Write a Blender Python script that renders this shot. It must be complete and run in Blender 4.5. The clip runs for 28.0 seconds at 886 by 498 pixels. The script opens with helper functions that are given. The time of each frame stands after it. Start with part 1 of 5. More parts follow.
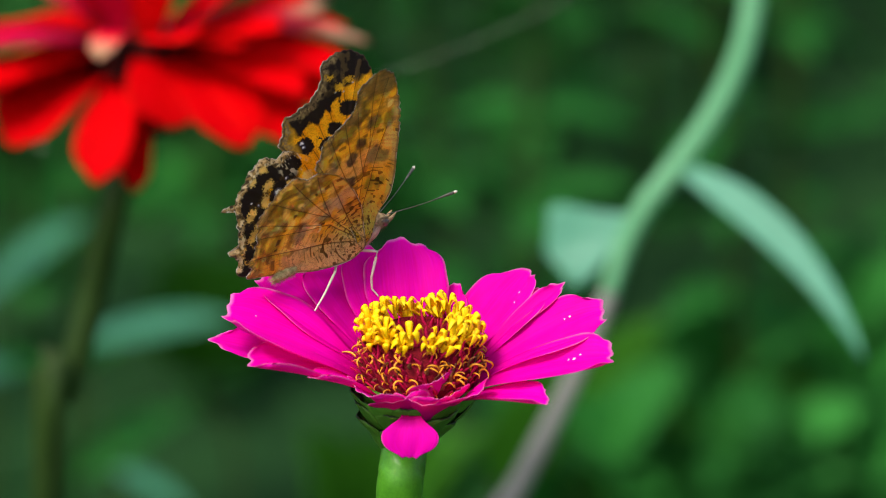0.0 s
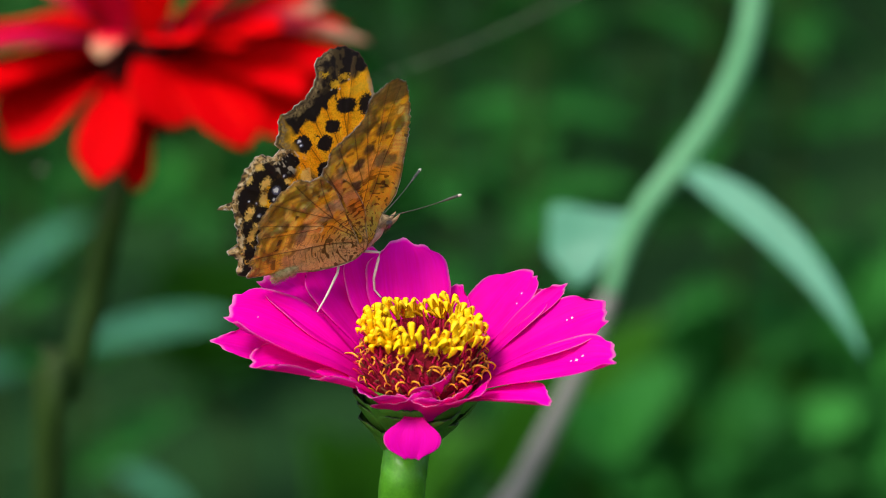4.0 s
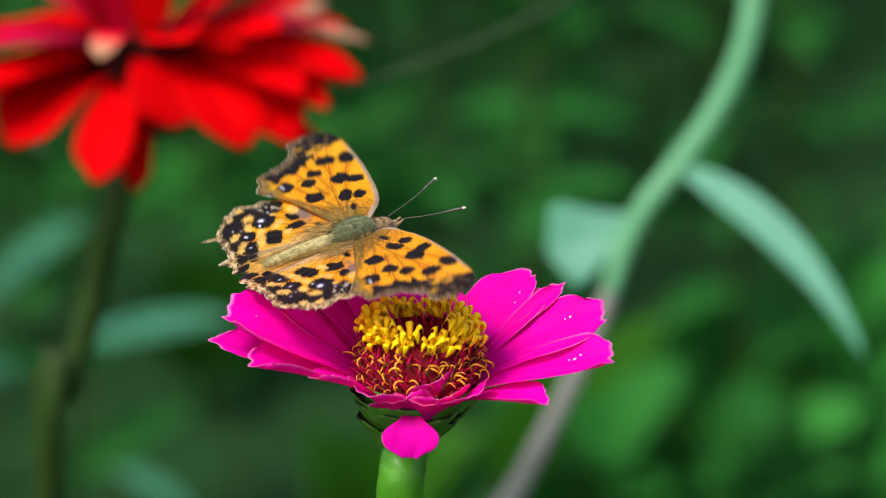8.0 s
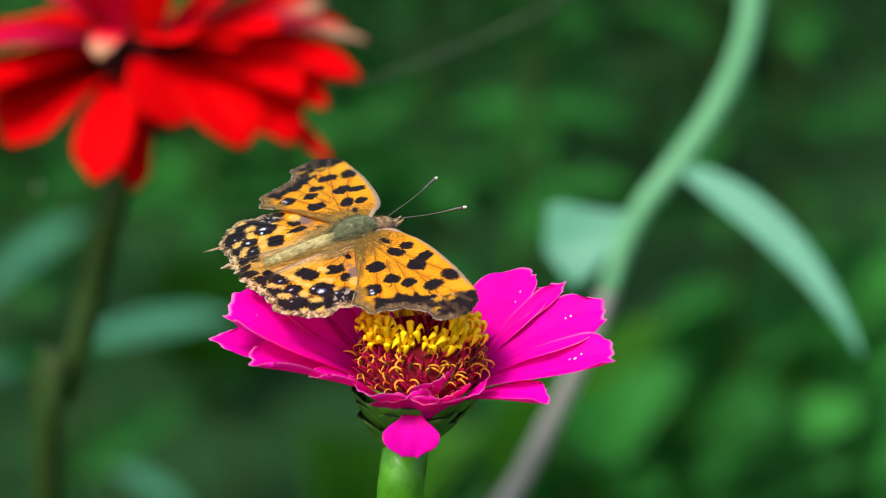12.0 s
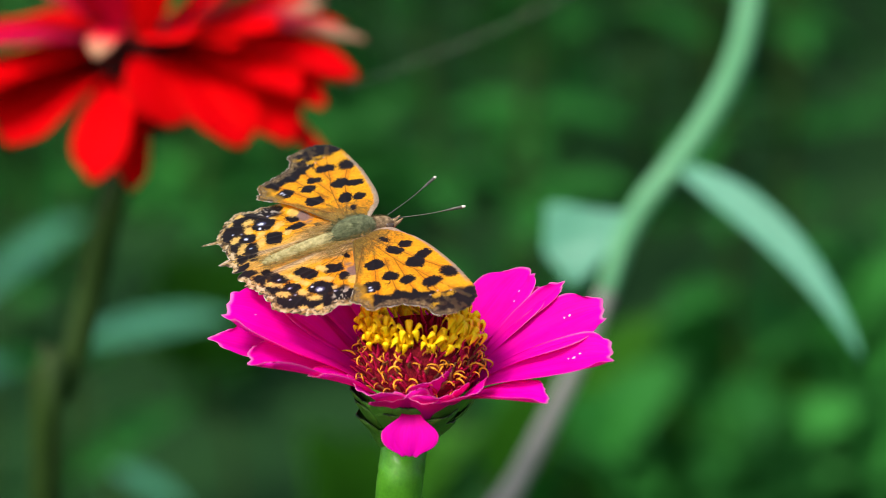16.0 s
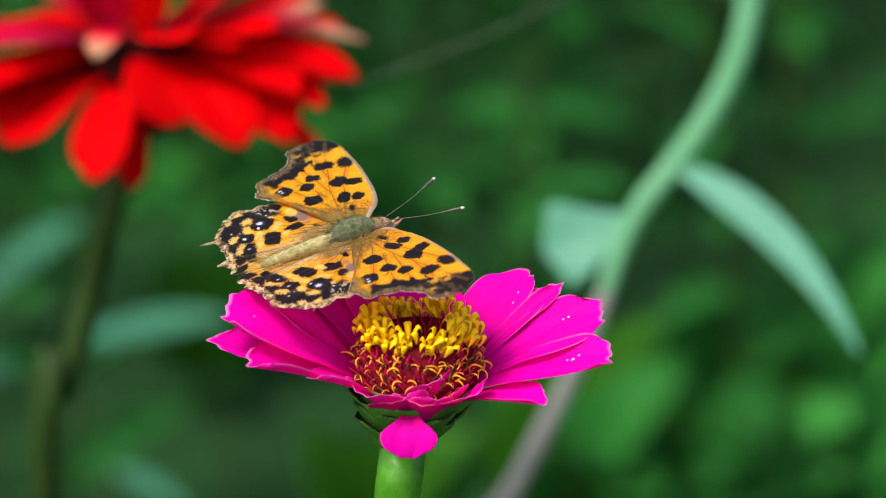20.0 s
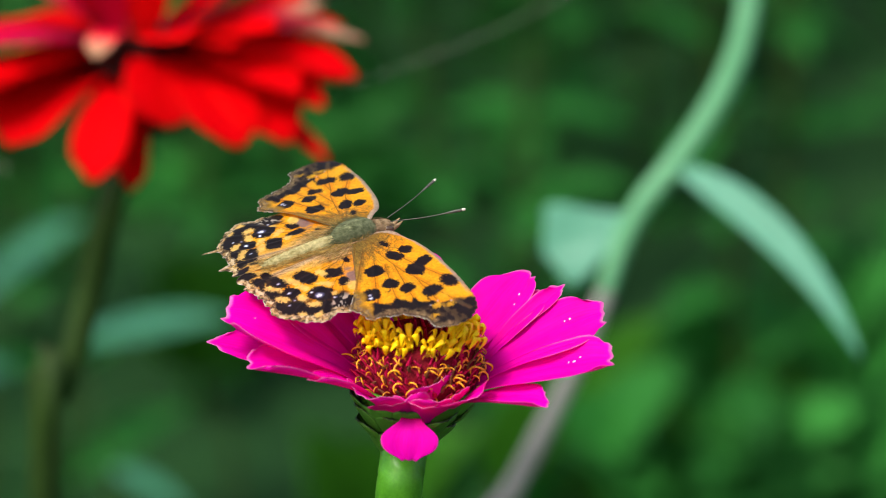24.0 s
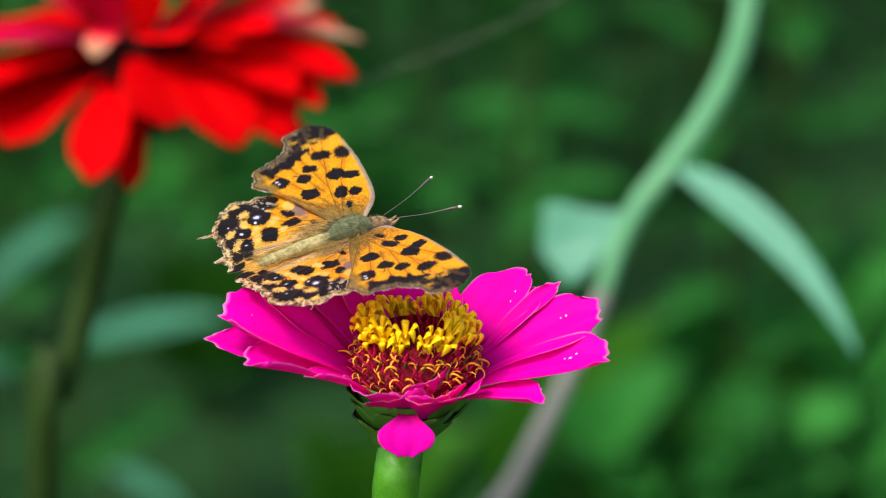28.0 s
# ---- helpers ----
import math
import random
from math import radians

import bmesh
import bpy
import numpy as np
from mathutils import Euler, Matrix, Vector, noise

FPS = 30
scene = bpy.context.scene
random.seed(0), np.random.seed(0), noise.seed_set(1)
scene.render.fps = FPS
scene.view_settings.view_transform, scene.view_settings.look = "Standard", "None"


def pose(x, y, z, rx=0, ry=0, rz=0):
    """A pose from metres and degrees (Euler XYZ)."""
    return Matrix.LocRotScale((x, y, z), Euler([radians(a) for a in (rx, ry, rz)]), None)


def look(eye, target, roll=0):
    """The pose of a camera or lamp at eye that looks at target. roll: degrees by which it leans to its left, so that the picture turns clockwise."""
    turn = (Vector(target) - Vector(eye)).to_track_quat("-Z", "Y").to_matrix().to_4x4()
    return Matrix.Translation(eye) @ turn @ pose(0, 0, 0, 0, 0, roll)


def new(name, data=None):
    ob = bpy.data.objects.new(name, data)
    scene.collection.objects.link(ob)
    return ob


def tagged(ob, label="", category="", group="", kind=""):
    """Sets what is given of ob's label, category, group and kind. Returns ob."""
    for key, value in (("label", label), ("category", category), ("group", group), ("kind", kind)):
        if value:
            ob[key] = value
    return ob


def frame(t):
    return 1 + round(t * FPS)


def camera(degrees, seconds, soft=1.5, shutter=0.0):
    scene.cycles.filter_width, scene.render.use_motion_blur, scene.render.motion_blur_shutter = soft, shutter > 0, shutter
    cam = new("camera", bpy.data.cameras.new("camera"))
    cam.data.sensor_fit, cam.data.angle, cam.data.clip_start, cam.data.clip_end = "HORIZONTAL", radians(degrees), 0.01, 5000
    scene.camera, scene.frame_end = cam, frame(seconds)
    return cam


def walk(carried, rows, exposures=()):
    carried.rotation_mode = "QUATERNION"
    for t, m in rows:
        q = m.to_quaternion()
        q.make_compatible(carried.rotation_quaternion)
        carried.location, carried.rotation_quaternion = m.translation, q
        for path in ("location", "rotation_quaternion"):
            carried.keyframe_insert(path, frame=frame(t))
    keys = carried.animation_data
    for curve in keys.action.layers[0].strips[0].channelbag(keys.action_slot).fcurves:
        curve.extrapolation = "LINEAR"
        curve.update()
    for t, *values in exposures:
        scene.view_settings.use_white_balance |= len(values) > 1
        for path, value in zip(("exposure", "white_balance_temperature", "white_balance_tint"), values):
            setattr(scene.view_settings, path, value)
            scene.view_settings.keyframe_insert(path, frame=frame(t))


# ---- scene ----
U = 0.00009          # one plan unit: 0.09 mm on the plane of the bloom
DIST = 0.671         # from the lens to the bloom
TILT = 15.0          # how far the camera looks down
HEAD_Z = 0.56        # height of the middle of the view above the soil

# ---- camera ----
cam = camera(12.0, 28.0, soft=0.6, shutter=0.5)
AIM = Vector((0.0, 0.0, HEAD_Z))
WAY = Vector((0.0, math.cos(radians(TILT)), -math.sin(radians(TILT))))
EYE = AIM - DIST * WAY
CAM0 = look(EYE, AIM)
cam.data.dof.use_dof = True
cam.data.dof.focus_distance = DIST + 0.005
cam.data.dof.aperture_fstop = 17.5


def at(x, y, back=0.0):
    """A point of the plan: x to the right and y down in plan units from the view's upper left, carried on along the line of sight to `back` metres behind the bloom."""
    k = U / DIST
    return CAM0 @ (Vector(((x - 784) * k, (441 - y) * k, -1.0)) * (DIST + back))


def cam_pose(dx, dy):
    return CAM0 @ Matrix.Rotation(dx * U / DIST, 4, "Y") @ Matrix.Rotation(dy * U / DIST, 4, "X")


CAM_ROWS = [(0, -0.4, 0), (1, 0.9, 0), (2, 0.8, -0.3), (3, 0.1, -0.9), (4.2, 2, 0.3), (5.5, 3.6, 1.3), (6.5, 3.3, 0.7), (7.5, 1.6, -0.1), (8.5, 0.3, -1.0), (9.5, -0.5, -1.5), (10.5, -1.1, -1.5), (11.5, -1.3, -1.6), (12.5, -1.7, -1.6), (15, -4.7, -2.3), (16, -4.7, -2.3), (17, -4.8, -2.2), (18, -5.1, -1.9), (19, -5.0, -1.8), (20, -5.6, -1.7), (21, -7.3, -1.8), (23.5, -6.2, -2.2), (24.5, -6.4, -1.8), (25.5, -6.1, -1.9), (26.5, -7.8, -2.5), (27.5, -9.6, -2.6), (28, -9.8, -2.7)]
walk(cam, [(t, cam_pose(dx, dy)) for t, dx, dy in CAM_ROWS], exposures=((0.0, 0.56), (2.5, 0.56), (3.2, 0.5), (6.2, 0.52), (7.0, 0.68), (8.0, 0.6), (9.5, 0.68), (26.3, 0.68), (27.0, 0.58), (28.0, 0.7)))

# ---- light: bright overcast day ----
world = bpy.data.worlds.new("sky")
scene.world = world
world.use_nodes = True
wn, wl = world.node_tree.nodes, world.node_tree.links
sky = wn.new("ShaderNodeTexSky")
sky.sky_type = "NISHITA"
sky.sun_disc = False
SUN_EL, SUN_AZ = 53.0, 217.0
sky.sun_elevation, sky.sun_rotation = radians(SUN_EL), radians(SUN_AZ)
sky.air_density, sky.dust_density, sky.ozone_density = 1.0, 3.0, 1.0
wn["Background"].inputs["Strength"].default_value = 0.15
wl.new(sky.outputs[0], wn["Background"].inputs["Color"])
lamp = bpy.data.lights.new("sun", "SUN")
lamp.energy, lamp.angle, lamp.color = 2.0, radians(14), (1.0, 0.96, 0.9)
sun = new("sun", lamp)
sun.matrix_world = look((0, 0, 3), Vector((0, 0, 3)) - Vector((math.sin(radians(SUN_AZ)) * math.cos(radians(SUN_EL)), math.cos(radians(SUN_AZ)) * math.cos(radians(SUN_EL)), math.sin(radians(SUN_EL)))))


# ---- materials ----
def shader(name):
    m = bpy.data.materials.new(name)
    m.use_nodes = True
    n, l = m.node_tree.nodes, m.node_tree.links
    return m, n, l, n["Principled BSDF"], n["Material Output"]


def value_node(n, l, op, a, b=None, clamp=False):
    q = n.new("ShaderNodeMath")
    q.operation, q.use_clamp = op, clamp
    for i, s in enumerate((a, b)):
        if s is None:
            continue
        if isinstance(s, (int, float)):
            q.inputs[i].default_value = s
        else:
            l.new(s, q.inputs[i])
    return q.outputs[0]


def mix_node(n, l, fac, a, b, blend="MIX"):
    q = n.new("ShaderNodeMix")
    q.data_type, q.blend_type = "RGBA", blend
    for s, i in ((fac, 0), (a, 6), (b, 7)):
        if isinstance(s, (int, float)):
            q.inputs[i].default_value = s
        elif isinstance(s, tuple):
            q.inputs[i].default_value = (*s, 1.0)
        else:
            l.new(s, q.inputs[i])
    return q.outputs[2]


def noise_node(n, l, scale, detail=3.0, vector=None, rough=0.55):
    q = n.new("ShaderNodeTexNoise")
    q.inputs["Scale"].default_value, q.inputs["Detail"].default_value = scale, detail
    q.inputs["Roughness"].default_value = rough
    if vector is None:
        vector = n.new("ShaderNodeTexCoord").outputs["Object"]
    l.new(vector, q.inputs["Vector"])
    return q.outputs["Fac"]


def bump(n, l, bsdf, height, strength, dist):
    q = n.new("ShaderNodeBump")
    q.inputs["Strength"].default_value, q.inputs["Distance"].default_value = strength, dist
    l.new(height, q.inputs["Height"])
    l.new(q.outputs[0], bsdf.inputs["Normal"])


def see_through(n, l, bsdf, out, colour, amount):
    """Thin tissue: part of the light passes through it."""
    tr = n.new("ShaderNodeBsdfTranslucent")
    if isinstance(colour, tuple):
        tr.inputs[0].default_value = (*colour, 1.0)
    else:
        l.new(colour, tr.inputs[0])
    mx = n.new("ShaderNodeMixShader")
    if isinstance(amount, float):
        mx.inputs[0].default_value = amount
    else:
        l.new(amount, mx.inputs[0])
    l.new(bsdf.outputs[0], mx.inputs[1])
    l.new(tr.outputs[0], mx.inputs[2])
    l.new(mx.outputs[0], out.inputs["Surface"])


def plain(name, dark, light, scale, rough=0.6, relief=0.3, dist=0.0004, spread=0.15, gloss=0.5):
    """A matt surface with grain at two scales and a little change from piece to piece."""
    m, n, l, b, out = shader(name)
    big = noise_node(n, l, scale, 4)
    fine = noise_node(n, l, scale * 9, 3)
    mixed = value_node(n, l, "ADD", value_node(n, l, "MULTIPLY", big, 0.65), value_node(n, l, "MULTIPLY", fine, 0.35))
    ramp = n.new("ShaderNodeMapRange")
    ramp.inputs[1].default_value, ramp.inputs[2].default_value = 0.32, 0.68
    l.new(mixed, ramp.inputs[0])
    col = mix_node(n, l, ramp.outputs[0], dark, light)
    rnd = n.new("ShaderNodeObjectInfo").outputs["Random"]
    hsv = n.new("ShaderNodeHueSaturation")
    l.new(col, hsv.inputs["Color"])
    l.new(value_node(n, l, "ADD", value_node(n, l, "MULTIPLY", rnd, 2 * spread), 1 - spread), hsv.inputs["Value"])
    l.new(hsv.outputs[0], b.inputs["Base Color"])
    b.inputs["Roughness"].default_value = rough
    b.inputs["Specular IOR Level"].default_value = gloss
    bump(n, l, b, mixed, relief, dist)
    return m


def blade_mat(name, deep, bright, under, rim, rough=0.5, thin=0.3, streaks=38.0, rim_at=0.93, root=None, root_to=0.32, tip=None, gloss=0.4, spread=0.12):
    """Petal or leaf tissue: streaks along the blade, a paler lower face, a pale rim."""
    m, n, l, b, out = shader(name)
    a = n.new("ShaderNodeAttribute")
    a.attribute_name = "blade"
    sep = n.new("ShaderNodeSeparateColor")
    l.new(a.outputs["Color"], sep.inputs[0])
    along, across, side = sep.outputs[0], sep.outputs[1], sep.outputs[2]
    com = n.new("ShaderNodeCombineXYZ")
    rnd = n.new("ShaderNodeObjectInfo").outputs["Random"]
    l.new(value_node(n, l, "MULTIPLY", along, 3.0), com.inputs[0])
    l.new(value_node(n, l, "MULTIPLY", across, streaks), com.inputs[1])
    l.new(value_node(n, l, "MULTIPLY", rnd, 37.0), com.inputs[2])
    streak = noise_node(n, l, 1.0, 3, com.outputs[0])
    blotch = noise_node(n, l, 160.0, 3)
    f = value_node(n, l, "ADD", value_node(n, l, "MULTIPLY", streak, 0.9), value_node(n, l, "MULTIPLY", blotch, 0.5))
    rg = n.new("ShaderNodeMapRange")
    rg.inputs[1].default_value, rg.inputs[2].default_value = 0.45, 0.95
    l.new(f, rg.inputs[0])
    col = mix_node(n, l, rg.outputs[0], deep, bright)
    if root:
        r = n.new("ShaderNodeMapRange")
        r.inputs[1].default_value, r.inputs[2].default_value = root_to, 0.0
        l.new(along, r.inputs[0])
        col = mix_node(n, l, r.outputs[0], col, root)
    if tip:
        r = n.new("ShaderNodeMapRange")
        r.inputs[1].default_value, r.inputs[2].default_value = 0.72, 0.95
        l.new(value_node(n, l, "ADD", along, value_node(n, l, "MULTIPLY", blotch, 0.2)), r.inputs[0])
        col = mix_node(n, l, r.outputs[0], col, tip)
    col = mix_node(n, l, side, col, under)
    edge = value_node(n, l, "ABSOLUTE", value_node(n, l, "SUBTRACT", value_node(n, l, "MULTIPLY", across, 2.0), 1.0))
    r = n.new("ShaderNodeMapRange")
    r.inputs[1].default_value, r.inputs[2].default_value = rim_at, 1.0
    l.new(edge, r.inputs[0])
    lip = n.new("ShaderNodeMapRange")
    lip.inputs[1].default_value, lip.inputs[2].default_value = 0.972, 0.995
    l.new(along, lip.inputs[0])
    outer = n.new("ShaderNodeMapRange")
    outer.inputs[1].default_value, outer.inputs[2].default_value = 0.4, 0.75
    l.new(along, outer.inputs[0])
    pale = value_node(n, l, "MAXIMUM", value_node(n, l, "MULTIPLY", r.outputs[0], outer.outputs[0]), lip.outputs[0])
    rag = value_node(n, l, "MULTIPLY", noise_node(n, l, 900.0, 2), 1.7, True)
    col = mix_node(n, l, value_node(n, l, "MULTIPLY", pale, rag), col, rim)
    hsv = n.new("ShaderNodeHueSaturation")
    l.new(col, hsv.inputs["Color"])
    l.new(value_node(n, l, "ADD", value_node(n, l, "MULTIPLY", rnd, 2 * spread), 1 - spread), hsv.inputs["Value"])
    l.new(hsv.outputs[0], b.inputs["Base Color"])
    b.inputs["Roughness"].default_value = rough
    b.inputs["Specular IOR Level"].default_value = gloss
    bump(n, l, b, f, 0.4, 0.0003)
    see_through(n, l, b, out, hsv.outputs[0], thin)
    return m


def wing_mat():
    m, n, l, b, out = shader("scaled_wing")
    a = n.new("ShaderNodeAttribute")
    a.attribute_name = "pattern"
    grain = noise_node(n, l, 5200.0, 2)
    soft = noise_node(n, l, 900.0, 3)
    f = value_node(n, l, "ADD", value_node(n, l, "MULTIPLY", grain, 0.5), value_node(n, l, "MULTIPLY", soft, 0.5))
    hsv = n.new("ShaderNodeHueSaturation")
    l.new(a.outputs["Color"], hsv.inputs["Color"])
    l.new(value_node(n, l, "ADD", value_node(n, l, "MULTIPLY", f, 1.3), 0.4), hsv.inputs["Value"])
    l.new(hsv.outputs[0], b.inputs["Base Color"])
    b.inputs["Roughness"].default_value = 0.5
    b.inputs["Specular IOR Level"].default_value = 0.2
    l.new(value_node(n, l, "MULTIPLY", a.outputs["Alpha"], 0.1), b.inputs["Sheen Weight"])
    b.inputs["Sheen Roughness"].default_value = 0.4
    b.inputs["Sheen Tint"].default_value = (1.0, 0.86, 0.7, 1.0)
    bump(n, l, b, f, 0.25, 0.0001)
    gam = n.new("ShaderNodeGamma")
    l.new(value_node(n, l, "ADD", value_node(n, l, "MULTIPLY", a.outputs["Alpha"], 0.4), 0.28), gam.inputs[1])
    l.new(hsv.outputs[0], gam.inputs[0])
    # thin scales: the lower face passes more light than the upper one
    share = value_node(n, l, "SUBTRACT", 0.74, value_node(n, l, "MULTIPLY", a.outputs["Alpha"], 0.26))
    see_through(n, l, b, out, gam.outputs[0], share)
    return m


PINK = blade_mat("magenta_petal", (0.94, 0.0, 0.43), (0.99, 0.0, 0.64), (0.94, 0.008, 0.45), (0.95, 0.3, 0.62), rim_at=0.94, root=(0.6, 0.0, 0.15), spread=0.06, thin=0.48, gloss=0.07, rough=0.6)
# dark root colours of RED and RED_INNER paint in the shade between petal layers
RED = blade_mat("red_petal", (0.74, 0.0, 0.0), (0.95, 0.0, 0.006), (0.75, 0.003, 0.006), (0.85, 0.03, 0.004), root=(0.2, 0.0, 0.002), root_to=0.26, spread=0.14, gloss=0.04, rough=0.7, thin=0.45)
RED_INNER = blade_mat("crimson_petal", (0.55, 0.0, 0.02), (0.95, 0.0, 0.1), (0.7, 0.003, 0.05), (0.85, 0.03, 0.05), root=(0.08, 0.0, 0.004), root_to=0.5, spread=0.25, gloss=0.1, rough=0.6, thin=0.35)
# near-black: the shadow between the red petal layers is put into this colour
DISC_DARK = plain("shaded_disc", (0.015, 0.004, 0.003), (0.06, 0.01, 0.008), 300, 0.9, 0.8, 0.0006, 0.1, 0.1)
RED_PALE = blade_mat("red_petal_faded_tip", (0.75, 0.0, 0.01), (0.9, 0.004, 0.05), (0.66, 0.06, 0.07), (0.85, 0.3, 0.2), tip=(0.56, 0.3, 0.17), spread=0.1, gloss=0.15, thin=0.3)
LEAF = blade_mat("green_leaf", (0.008, 0.082, 0.012), (0.031, 0.19, 0.026), (0.03, 0.16, 0.03), (0.03, 0.16, 0.03), rough=0.6, streaks=22.0, spread=0.2, thin=0.3, gloss=0.15)
LEAF_FRESH = blade_mat("fresh_leaf", (0.018, 0.15, 0.022), (0.045, 0.27, 0.036), (0.03, 0.17, 0.03), (0.03, 0.17, 0.03), rough=0.6, streaks=22.0, spread=0.3, thin=0.3, gloss=0.2)
LEAF_PALE = blade_mat("pale_waxy_leaf", (0.06, 0.26, 0.15), (0.1, 0.34, 0.21), (0.07, 0.26, 0.15), (0.09, 0.3, 0.18), rough=0.5, streaks=14.0, thin=0.2, spread=0.05)
LEAF_LIME = blade_mat("lime_leaf", (0.026, 0.13, 0.006), (0.048, 0.2, 0.01), (0.05, 0.19, 0.015), (0.05, 0.2, 0.015), rough=0.5, streaks=14.0, thin=0.3, spread=0.1, gloss=0.2)
BRACT = blade_mat("green_bract", (0.16, 0.36, 0.05), (0.3, 0.55, 0.13), (0.1, 0.25, 0.025), (0.02, 0.03, 0.008), rough=0.45, rim_at=0.88, tip=(0.012, 0.02, 0.006), spread=0.2, thin=0.1, gloss=0.25)
STEM = plain("green_stem", (0.035, 0.16, 0.005), (0.085, 0.3, 0.014), 220, 0.42, 0.3, 0.0003, 0.05, 0.3)
STEM_PALE = plain("pale_green_stem", (0.08, 0.285, 0.115), (0.14, 0.37, 0.178), 60, 0.5, 0.3, 0.0006, 0.05, 0.3)
LEAF_TEAL = blade_mat("teal_leaf", (0.03, 0.16, 0.08), (0.06, 0.22, 0.12), (0.05, 0.18, 0.1), (0.05, 0.2, 0.1), rough=0.5, streaks=14.0, thin=0.2, spread=0.05, gloss=0.3)
STEM_GREY = plain("dry_grey_stem", (0.17, 0.17, 0.14), (0.26, 0.25, 0.21), 60, 0.6, 0.4, 0.0006, 0.05)
STEM_DARK = plain("olive_stem", (0.014, 0.034, 0.004), (0.028, 0.062, 0.008), 60, 0.6, 0.3, 0.0005, 0.1, 0.2)
DISC_RED = plain("dark_red_chaff", (0.16, 0.002, 0.015), (0.66, 0.008, 0.085), 420, 0.7, 0.5, 0.0003, 0.35, 0.15)
DISC_CORE = plain("dark_disc_core", (0.07, 0.003, 0.006), (0.26, 0.008, 0.02), 900, 0.9, 0.9, 0.0006, 0.1, 0.1)
YELLOW = plain("yellow_floret", (0.92, 0.48, 0.001), (0.98, 0.72, 0.003), 420, 0.5, 0.3, 0.0002, 0.08, 0.2)
CURL = plain("orange_curl", (0.62, 0.2, 0.004), (0.92, 0.42, 0.008), 600, 0.5, 0.3, 0.0002, 0.25)
WITHER = plain("withered_brown", (0.07, 0.02, 0.006), (0.3, 0.11, 0.02), 900, 0.8, 0.6, 0.0003, 0.3)
DEW = plain("dew", (0.85, 0.3, 0.55), (0.95, 0.7, 0.85), 3000, 0.15, 0.1, 0.0001, 0.05, 0.6)
WING = wing_mat()
FUR = plain("olive_fur", (0.06, 0.072, 0.028), (0.27, 0.285, 0.145), 1500, 0.85, 0.9, 0.0003, 0.1, 0.2)
FUR_PINK = plain("pinkish_fur", (0.4, 0.22, 0.14), (0.68, 0.45, 0.34), 1500, 0.85, 0.9, 0.0003, 0.1, 0.2)
FUR_OCHRE = plain("ochre_fur", (0.26, 0.21, 0.06), (0.78, 0.66, 0.32), 1500, 0.85, 0.9, 0.0003, 0.1, 0.2)
FUR_GOLD = plain("golden_brown_hair", (0.12, 0.07, 0.015), (0.5, 0.3, 0.07), 1500, 0.8, 0.6, 0.0002, 0.1, 0.2)
FUR_BROWN = plain("brown_fur", (0.12, 0.07, 0.03), (0.5, 0.34, 0.18), 1500, 0.85, 0.9, 0.0003, 0.1, 0.2)
LEG = plain("pale_leg", (0.6, 0.42, 0.36), (0.8, 0.66, 0.58), 900, 0.5, 0.2, 0.0001, 0.05)
EYE_MAT = plain("brown_eye", (0.06, 0.035, 0.02), (0.13, 0.08, 0.05), 1500, 0.2, 0.1, 0.0001, 0.05)
ANT = plain("dark_antenna", (0.02, 0.02, 0.016), (0.15, 0.135, 0.1), 2600, 0.5, 0.2, 0.0001, 0.05)
ANT_TIP = plain("pale_antenna_tip", (0.6, 0.55, 0.42), (0.85, 0.8, 0.65), 1200, 0.5, 0.2, 0.0001, 0.02)
SOIL = plain("mossy_soil", (0.006, 0.03, 0.008), (0.02, 0.07, 0.016), 9, 0.95, 0.8, 0.02, 0.0, 0.1)


# ---- mesh builders ----
def mesh_of(name, verts, faces, mat, smooth=True, blade=None, pattern=None):
    me = bpy.data.meshes.new(name)
    me.from_pydata([tuple(v) for v in verts], [], faces)
    me.materials.append(mat)
    if smooth:
        me.polygons.foreach_set("use_smooth", [True] * len(me.polygons))
    for key, data in (("blade", blade), ("pattern", pattern)):
        if data is not None:
            a = me.attributes.new(key, "FLOAT_COLOR", "POINT")
            c = np.ones((len(verts), 4), np.float32)
            data = np.asarray(data)
            c[:, :data.shape[1]] = data
            a.data.foreach_set("color", c.ravel())
    me.update()
    return me


def part(name, me, parent, m=None, label=""):
    """One mesh object under a thing or a part, at the pose m in its parent's space."""
    ob = new(name, me)
    ob.parent = parent
    if m is not None:
        ob.matrix_basis = m
    if label:
        tagged(ob, label)
    return ob


def thing(name, m, label, category, group="", kind=""):
    ob = new(name)
    ob.empty_display_size = 0.01
    ob.matrix_basis = m
    return tagged(ob, label, category, group, kind)


def smooth_path(pts, per=6):
    """A round curve through the points."""
    p = [Vector(q) for q in pts]
    p = [2 * p[0] - p[1], *p, 2 * p[-1] - p[-2]]
    out = []
    for i in range(1, len(p) - 2):
        for k in range(per):
            s = k / per
            out.append(0.5 * ((2 * p[i]) + (p[i + 1] - p[i - 1]) * s + (2 * p[i - 1] - 5 * p[i] + 4 * p[i + 1] - p[i + 2]) * s * s + (3 * p[i] - p[i - 1] - 3 * p[i + 1] + p[i + 2]) * s ** 3))
    out.append(p[-2])
    return out


